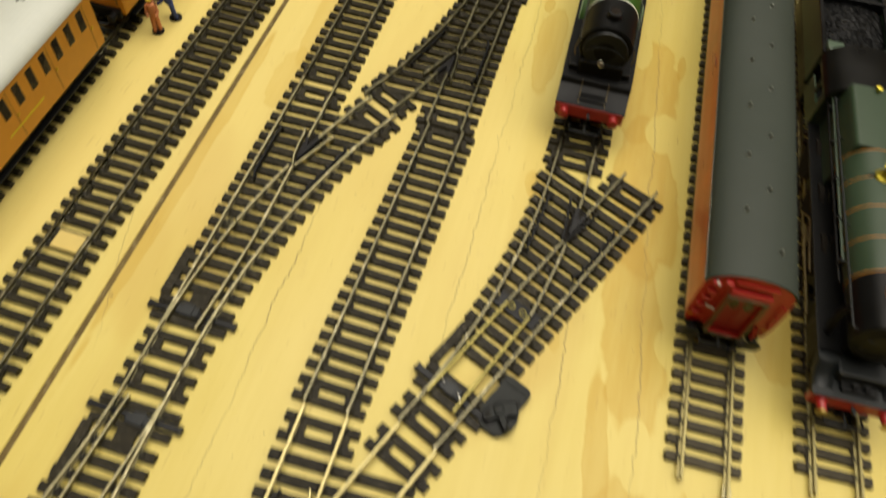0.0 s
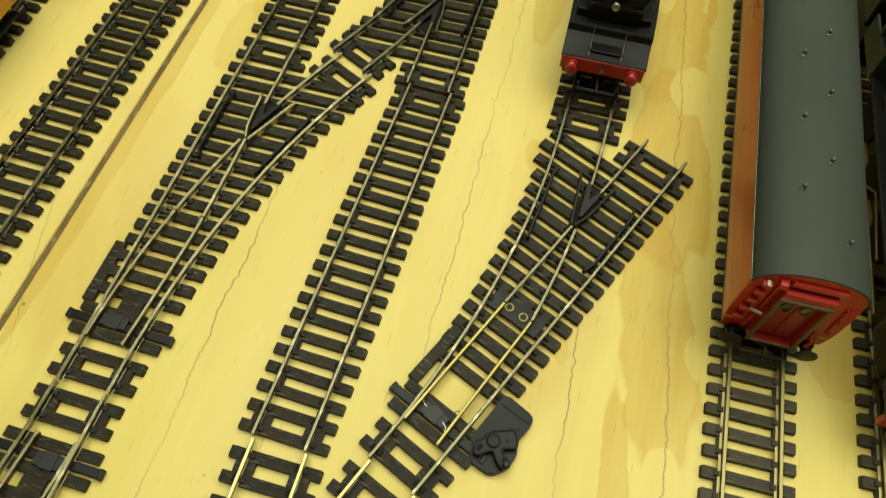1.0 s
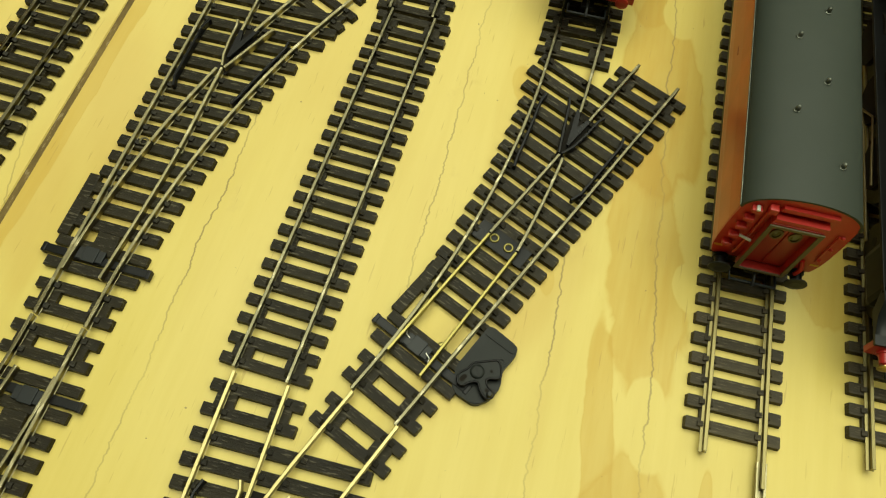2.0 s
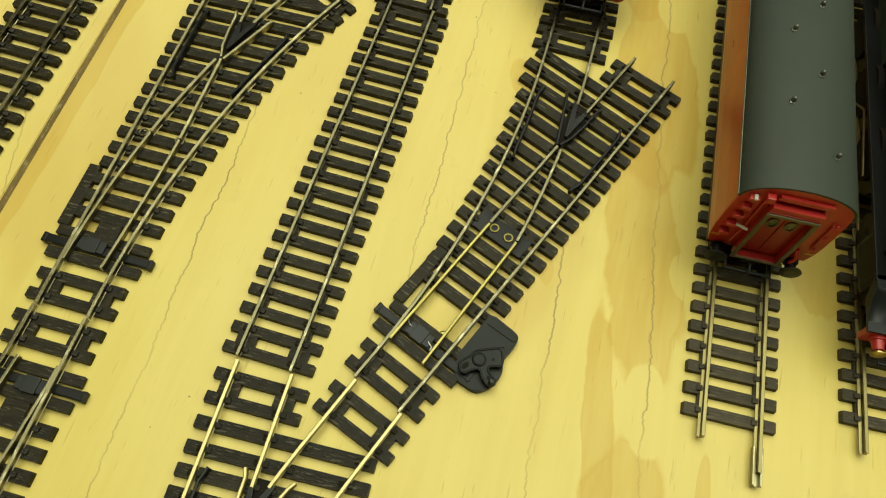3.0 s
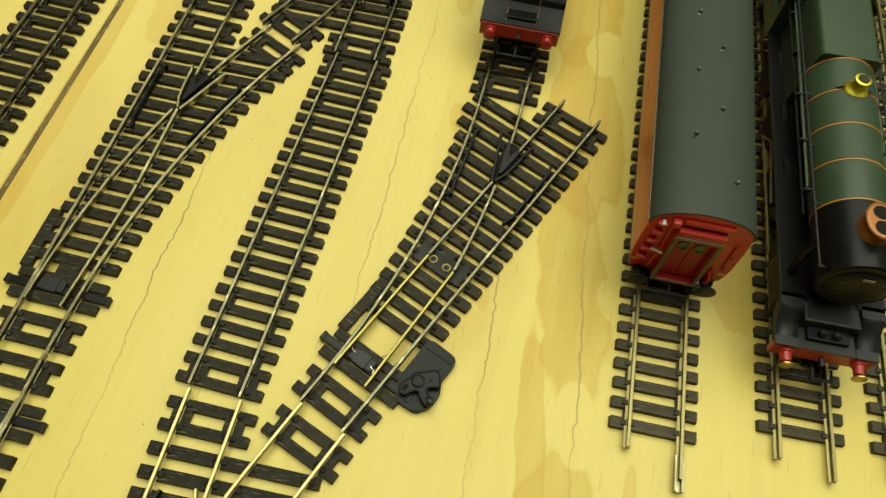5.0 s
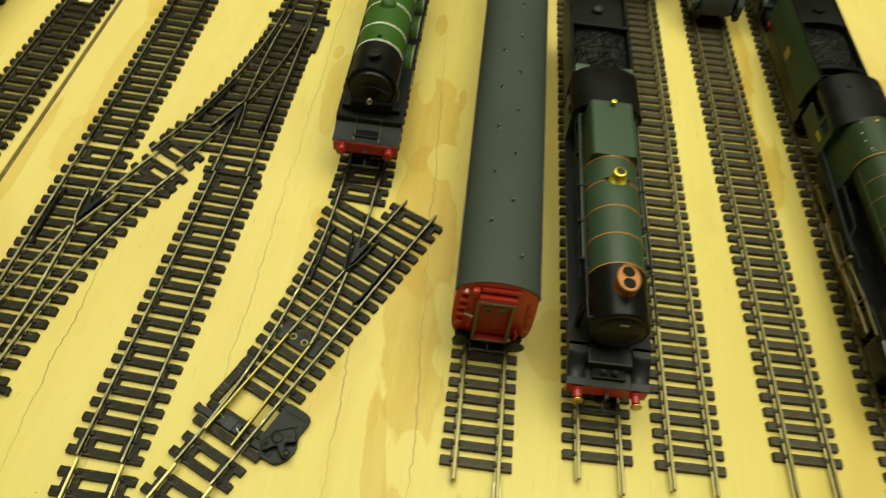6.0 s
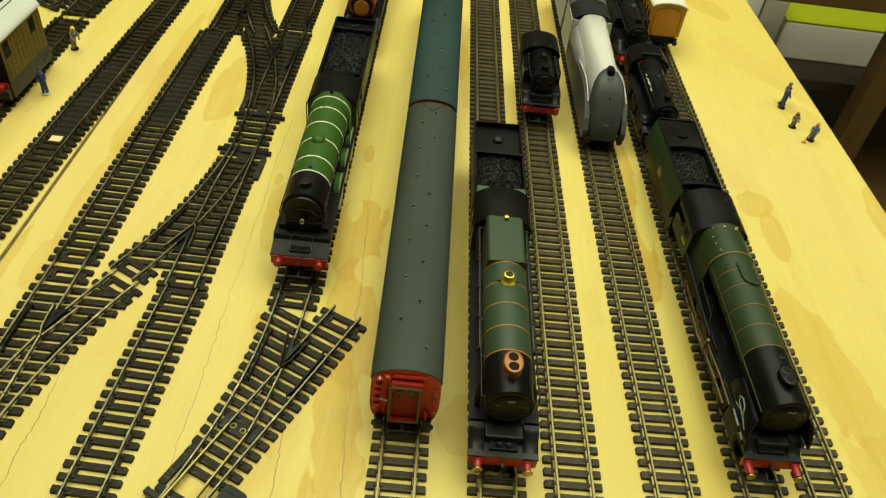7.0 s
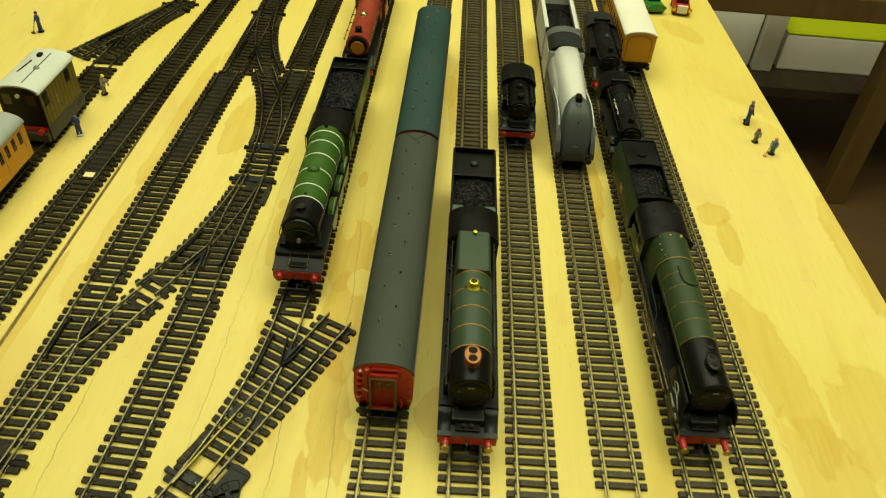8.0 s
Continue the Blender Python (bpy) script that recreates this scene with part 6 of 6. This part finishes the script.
X5, S5 = 0.4, -0.0195
coach = corridor_coach(X5, S5, 58.5, ROOFGREY, COACHSIDE, COACHRED, "red model passenger coach with a plain dark grey roof", 9)
for y0, y1, z in ((120, 125, 31.5), (123, 131, 29.6), (119, 127, 27.4), (129, 136, 26.0), (66, 69, 24)):
    part("scrape", box(bmesh.new(), -16.2, -15.6, y0, y1, z - 0.35, z + 0.35, 0.1), MAROON, coach, "dark red scrape in the paint")
part("roof_rib", wire(bmesh.new(), [(-7.5, 218.5, 44.6), (0, 209, 45.5), (7.5, 218.5, 44.6)], 0.3), BLACK, coach, "thin dark V-shaped rib")
corridor_coach(X5, S5, 281.5, ROOFTEAL, MAROON, MAROON, "model passenger coach with a dark blue-green roof", 9)


def short_coach(x0, slope, y, L, body, roof_mat, label, vents=3, size=(16.2, 9.0, 36.0, 43.0)):
    """A short four-wheeled coach with compartments."""
    t = on_track("short_coach", x0, slope, y, label, "model coach", "model coaches")
    half, low, eave, top = size
    for s in (-1, 1):
        sd = part("coach_side", box(bmesh.new(), *sorted((s * half, s * (half - 1.2))), 0.5, L - 0.5, low, eave, 0.2), body, t, "panelled coach side")
        n = int(L / 9.5)
        for i in range(n):
            y0 = 4 + i * (L - 8) / n + 1.6
            part("window", box(bmesh.new(), *sorted((s * (half + 0.08), s * (half - 0.4))), y0, y0 + 4.6, 23, 33, 0.3), WINDOWDARK, sd, "dark compartment window")
            if i % 3 == 2:
                part("door_line", box(bmesh.new(), *sorted((s * (half + 0.06), s * (half - 0.2))), y0 + 5.7, y0 + 6.1, 10, 34), OCHRE, sd)
                part("door_handle", box(bmesh.new(), *sorted((s * (half + 0.7), s * half)), y0 + 6.5, y0 + 7.1, 20.5, 21.6), BRASS, sd)
        part("name_bar", box(bmesh.new(), *sorted((s * (half + 0.1), s * half)), L * 0.42, L * 0.62, 15.6, 16.6), BRASS, sd, "thin pale bar where a name was")
    for ye, w in ((0, -1), (L, 1)):
        sec = [(-half, low), (-half, eave)] + arc(0, eave, half - 0.2, 180, 0, 16, top - eave - 0.6) + [(half, eave), (half, low)]
        ce = part("coach_end", extrude(bmesh.new(), sec, *sorted((ye, ye - w * 1.2))), body, t)
        part("end_moulding", wire(bmesh.new(), [(x, ye + w * 0.1, z) for x, z in [(3.2 - half, low + 5)] + arc(0, eave - 6, half - 3.2, 180, 0, 18, top - eave + 2) + [(half - 3.2, low + 5)]], 0.3), OCHRE, ce, "thin arched moulding on the coach end")
        part("end_beam", box(bmesh.new(), -14, 14, *sorted((ye - w * 0.2, ye + w * 1.6)), 7, 12, 0.3), RED if w > 0 else BLACK, t)
        buffers(t, ye + w * 1.4, 9.6, 11.3, BLACK, SATIN, 4.5, 2.2, w)
        tension_coupling(t, ye, w)
    roof = part("roof", extrude(bmesh.new(), arc(0, eave, half + 0.8, 0, 180, 24, top - eave + 0.6) + arc(0, eave - 0.4, half - 0.4, 180, 0, 24, top - eave - 0.3), -0.8, L + 0.8), roof_mat, t, "pale curved roof")
    for i in range(vents):
        vy = L * (i + 0.5) / vents
        bm = bmesh.new()
        box(bm, -2.6, 2.6, vy - 0.5, vy + 0.5, top + 0.3, top + 1.2, 0.2), box(bm, -0.6, 0.6, vy - 1.6, vy + 1.6, top + 0.3, top + 1.8, 0.2)
        part("roof_vent", bm, PALEGREY, roof, "small winged roof ventilator")
    part("underframe", box(bmesh.new(), -13, 13, 2, L - 2, 6.5, low, 0.3), BLACK, t)
    for s in (-1, 1):
        part("foot_board", box(bmesh.new(), *sorted((s * 16.6, s * 13.6)), 6, L - 6, 4.2, 5.0, 0.2), BLACK, t)
        for yy in (20, L - 20):
            wheel(t, s * HALF, yy, 6.4)
            part("axle_guard", box(bmesh.new(), *sorted((s * 12.8, s * 11.6)), yy - 3.5, yy + 3.5, 3, 7, 0.4), BLACK, t)
    return t


short_coach(-312.3, 0.005, 4, 122, ORANGE, PALEGREY, "short orange model coach with pale grey roof")
short_coach(-312.3, 0.005, 146, 115, ORANGE, DULLROOF, "short orange model coach with grey roof behind the tram engine")
short_coach(208.4, -0.0430, 483, 118, ORANGE, CREAM, "short orange model coach with cream roof on the outer track", 0, (14.9, 13.0, 39.0, 43.4))


def tram_engine(x0, y):
    t = on_track("tram_locomotive", x0, 0.005, y, "olive brown model tram engine with pale roof and grey skirts", "model locomotive", "model locomotives")
    L, half, eave, top = 57, 16.4, 44.2, 50.0
    for s in (-1, 1):
        sd = part("body_side", box(bmesh.new(), *sorted((s * half, s * (half - 1.2))), 1, L - 1, 14, eave, 0.2), OCHRE, t, "olive brown planked side")
        for i in range(10):
            yy = 4 + i * 5.3
            part("plank_joint", box(bmesh.new(), *sorted((s * (half + 0.05), s * (half - 0.2))), yy, yy + 0.35, 15, eave - 2), WINDOWDARK, sd)
        for yy in (4, 40):
            part("window", box(bmesh.new(), *sorted((s * (half + 0.1), s * (half - 0.4))), yy, yy + 8, eave - 14, eave - 3, 0.3), WINDOWDARK, sd, "dark window")
        txt = bpy.data.curves.new("number", "FONT")
        txt.body, txt.size, txt.extrude = "7", 0.009, 0.00005
        txt.materials.append(OLDBRASS)
        num = tagged(new("number", txt), "small gold figure seven")
        num.parent = sd
        num.matrix_basis = pose(s * 0.0165, (0.0205 if s > 0 else 0.0245), 0.0245, 90, 0, 90 * s)
        part("skirt", box(bmesh.new(), *sorted((s * (half + 0.6), s * (half - 0.6))), 0, L, 2.5, 14, 0.4), SKIRT, t, "dull grey side skirt")
        for k in range(3):
            part("skirt_slot", box(bmesh.new(), *sorted((s * (half + 0.7), s * half)), 46 + k * 3.4, 47.6 + k * 3.4, 6 + k * 1.2, 9 + k * 1.2), BLACK, t)
    for ye, w in ((0, -1), (L, 1)):
        sec = [(-half, 14), (-half, eave)] + arc(0, eave, half - 0.2, 180, 0, 16, top - eave - 0.6) + [(half, eave), (half, 14)]
        # front end takes near-black in place of the shade on it
        e = part("body_end", extrude(bmesh.new(), sec, *sorted((ye, ye - w * 1.2))), CABBLACK if w < 0 else OCHRE, t, "cab end, the front one darkened for shade")
        for xx in (-9.5, 9.5):
            part("end_window", box(bmesh.new(), xx - 3.4, xx + 3.4, *sorted((ye + w * 0.1, ye - w * 0.4)), eave - 11, eave - 2, 0.3), WINDOWDARK, e, "dark end window")
        part("end_lamp", lathe(bmesh.new(), (0, ye, eave - 3), (0, w, 0), [(0, 1.7), (1.4, 1.7), (1.6, 1.0)], 14), CREAM, e, "small white lamp")
        part("cow_catcher", box(bmesh.new(), -half + 0.6, half - 0.6, *sorted((ye, ye + w * 3.4)), 2.5, 10, 0.8), SKIRT, t)
        part("buffer_beam", box(bmesh.new(), -half + 1, half - 1, *sorted((ye, ye + w * 1.2)), 10.2, 14.4, 0.2), DEEPRED, t)
        buffers(t, ye + w, 12, 11.3, RED, RED, 4.5, 2.4, w)
    roof = part("roof", extrude(bmesh.new(), arc(0, eave, half + 1.5, 0, 180, 24, top - eave + 0.6) + arc(0, eave - 0.4, half - 0.4, 180, 0, 24, top - eave - 0.3), -1.5, L + 1.5), PALEGREY, t, "pale curved roof")
    part("roof_hatch", box(bmesh.new(), -4, -0.6, 44, 49, top + 0.2, top + 2.4, 0.4), BLACK, roof, "square black roof hatch")
    part("roof_bar", wire(bmesh.new(), [(-7.5, 20, top - 0.1), (-5.0, 38, top + 0.5)], 0.75), BLACK, roof, "thin black bar")
    part("roof_bell", lathe(bmesh.new(), (4, 27, top + 0.1), (0, 0, 1), [(0, 2.6), (1.4, 1.9), (2.6, 0.6)], 12), GREYCLOTH, roof)
    part("roof_seam", wire(bmesh.new(), [(4, 4, top + 0.5), (4, 52, top + 0.5)], 0.4), SKIRT, roof, "thin grey rod along the roof")
    part("underframe", box(bmesh.new(), -12, 12, 2, L - 2, 5, 14, 0.3), BLACK, t)
    for s in (-1, 1):
        for yy in (13, 29, 45):
            wheel(t, s * HALF, yy, 7)
    return t


tram_engine(-312.0, 288)


# ---- small figures, cars, and what stands beyond the table ----
def figure(x, y, turn, cloth, hat, label, tall=21.0, stoop=0.0, tool=None, base=BLACK):
    """A plain little figure in one mesh: base, legs, body, arms, head."""
    bm = bmesh.new()
    mats = [base, cloth, SKIN, hat]
    marks = []

    def begin():
        marks.append(len(bm.faces))

    lathe(bm, (0, 0, 0), (0, 0, 1), [(0, 4.0), (0.7, 3.9), (0.8, 3.2)], 10)
    begin()
    k = tall / 21.0
    for s in (-1, 1):
        cyl(bm, (s * 1.5, s * 0.6, 0.6), (s * 1.2, stoop * 0.2, 9.5 * k), 1.3, 1.6, 8)
    lathe(bm, (0, stoop * 0.2, 9 * k), (0, stoop * 0.08, 1), [(0, 2.0), (2, 2.4), (5, 2.9), (7.6 * k, 2.6), (8.2 * k, 1.2)], 10)
    for s in (-1, 1):
        wire(bm, [(s * 2.8, stoop * 0.7, 16 * k), (s * 3.6, stoop - 1.0, 12.5 * k), (s * 2.4, stoop - 3.4, 11 * k)], 0.9, 7)
    begin()
    lathe(bm, (0, stoop * 0.95 , 16.9 * k), (0, 0, 1), [(0, 0.9), (0.8, 1.6), (2.0, 1.9), (3.2, 1.5)], 10)
    begin()
    lathe(bm, (0, stoop * 0.95, 19.2 * k), (0, 0, 1), [(0, 2.2), (0.3, 2.1), (1.2, 1.7), (1.9, 0.7)], 10)
    if tool:
        wire(bm, [(-2.4, stoop - 3.6, 11), (-4.5, stoop - 6.5, 1.5)], 0.5), box(bm, -6.4, -2.6, stoop - 9, stoop - 6, 0.3, 1.2)
    for v in bm.verts:
        v.co.x, v.co.y = v.co.x * 0.78, v.co.y * 0.82
    bm.faces.ensure_lookup_table()
    for i, f in enumerate(bm.faces):
        f.material_index = sum(i >= m for m in marks)
    ob = new("railway_figure", mesh("railway_figure", bm, *mats))
    ob.matrix_world = pose(x / 1000, y / 1000, 0.0, 0, 0, turn)
    return tagged(ob, label, "figurine", "railway figures")


YELLOWHAT = material("yellow_hat", (0.75, 0.60, 0.05), 0.5, spread=0.1)
DARKHAT = material("dark_hat", (0.03, 0.03, 0.05), 0.6, spread=0.1)
figure(-286.5, 154, 20, SKIN, YELLOWHAT, "small orange painted figure with a yellow helmet")
figure(-283, 166, -60, OVERALL, DARKHAT, "small blue painted figure bending over", stoop=-4.5)
figure(-284, 309, 10, OVERALL, DARKHAT, "small blue painted figure standing on a pale base", base=PALEGREY)
figure(-290.5, 374, 50, GREYCLOTH, YELLOWHAT, "small grey painted figure leaning with a yellow helmet", stoop=-6.5)
figure(-397.5, 478.5, -20, OVERALL, DARKHAT, "small blue painted figure with a shovel", tool=True)
figure(284, 414, 30, OVERALL, DARKHAT, "small blue painted figure near the board edge", tall=20)
figure(286, 420, 80, PALEBLUE, GREYCLOTH, "small painted figure beside another one", tall=21)
figure(285, 385, 0, GREYCLOTH, DARKHAT, "small seated grey painted figure", tall=13)
figure(295, 368, -30, PALEBLUE, SKIN, "small pale blue painted figure with a tool", tall=16.5, stoop=-1.5, tool=True)


def toy_car(x, y, turn, body, front, lamp, label):
    t = thing("toy_car", x, y, 0, turn, label, "toy car", "toy cars")
    sec = [(-9.5, 3), (-9.5, 8), (-8, 10), (8, 10), (9.5, 8), (9.5, 3)]
    part("car_body", extrude(bmesh.new(), sec, 0, 34), body, t)
    part("bonnet", box(bmesh.new(), -8.0, 8.0, -1.2, 9, 3.2, 9, 1.6), body, t)
    part("front_panel", box(bmesh.new(), -5.6, 5.6, -2.2, 1, 3.4, 12.5, 1.0), front, t)
    part("cabin", box(bmesh.new(), -7.6, 7.6, 12, 28, 9.8, 15.5, 1.8), body, t)
    part("windscreen", box(bmesh.new(), -6.6, 6.6, 11.6, 12.6, 10.6, 14.6, 0.3), WINDOWDARK, t)
    for s in (-1, 1):
        part("headlight", lathe(bmesh.new(), (s * 8.8, 0.5, 7.4), (0, -1, 0), [(0, 2.4), (1.6, 2.2), (1.9, 1.2)], 14), lamp, t)
        for yy in (6, 27):
            part("wheel", lathe(bmesh.new(), (s * 7.6, yy, 3.2), (s, 0, 0), [(0, 3.2), (2.4, 3.2), (2.5, 2.0)], 16), BLACK, t)
    return t


CARGREEN = material("green_toy_paint", (0.03, 0.16, 0.03), 0.3, spread=0.1)
toy_car(232.5, 638, 8, CARGREEN, CARGREEN, CARGREEN, "small green toy car on the board")
toy_car(261, 638.5, -6, RED, CREAM, BRASS, "small red and cream toy car on the board")
solid("paper_patch", box(bmesh.new(), -3.8, 3.8, -3.0, 3.0, 0.3, 2.2, 0.2), PATCH, "pale card scrap lying between rails", "card scrap", x=-252.8, y=255)
solid("paper_patch", box(bmesh.new(), -6.0, 6.0, -4.2, 4.2, 2.05, 2.35, 0.1), CARD, "dull yellow card scrap laid across the sleepers between rails", "card scrap", x=-259.6, y=25.8, turn=-1.7)
BOXWHITE = material("white_box_plastic", (0.84, 0.80, 0.72), 0.5, spread=0.05, scale=8)
# darker grey that paints the shaded side of the grey box
BOXSHADE = material("shaded_grey_box_plastic", (0.48, 0.45, 0.36), 0.5, spread=0.05, scale=8)
BOXGREY = material("grey_box_plastic", (0.72, 0.70, 0.60), 0.5, spread=0.05, scale=8)
LIME = material("lime_plastic", (0.42, 0.48, 0.02), 0.4, spread=0.05, scale=8)


def shelf_unit():
    t = thing("storage_shelf", 0, 0, 0, 0, "rough brown timber shelf standing beside the table", "shelf")
    part("front_beam", box(bmesh.new(), 420, 1900, 1345, 1390, -286, -235, 4), TIMBER, t, "thick brown front beam")
    part("back_beam", box(bmesh.new(), 420, 1900, 2060, 2110, -298, -230, 4), TIMBER, t)
    # board coloured dark for the shade it lies in
    part("shelf_board", box(bmesh.new(), 420, 1900, 1410, 2100, -506, -480, 3), SHADETIMBER, t)
    for x in (918, 1840, 424):
        for y in (1345, 2050):
            part("shelf_post", box(bmesh.new(), x, x + 56, y, y + 54, -750, -298.5 if y > 1500 else -286.5, 4), TIMBER, t, "square timber post")
    return t


def storage_box(x0, x1, y0, y1, z0, z1, body, lid, label):
    t = thing("storage_box", 0, 0, 0, 0, label, "box", "storage boxes")
    part("box_body", box(bmesh.new(), x0, x1, y0, y1, z0, z1 - 5, 4), body, t)
    part("box_lid", box(bmesh.new(), x0 - 1, x1 + 1, y0 - 1, y1 + 1, z1 - 5, z1, 2), lid, t)
    return t


shelf_unit()
storage_box(520, 688, 1500, 1800, -479.5, -325, BOXGREY, BOXGREY, "plain pale grey box on the timber shelf")
# separate block in place of the grey box's shaded side
storage_box(692, 737, 1480, 1800, -479.5, -318, BOXSHADE, BOXSHADE, "narrow block standing for the shaded side of the grey box")
storage_box(754, 1300, 1500, 1850, -479.5, -386, BOXWHITE, LIME, "white plastic box with a lime green lid")
figure(-77, -38.5, 0, BLACK, GREYCLOTH, "small dark painted figure with a grey cap at the table front", tall=21, stoop=-2)
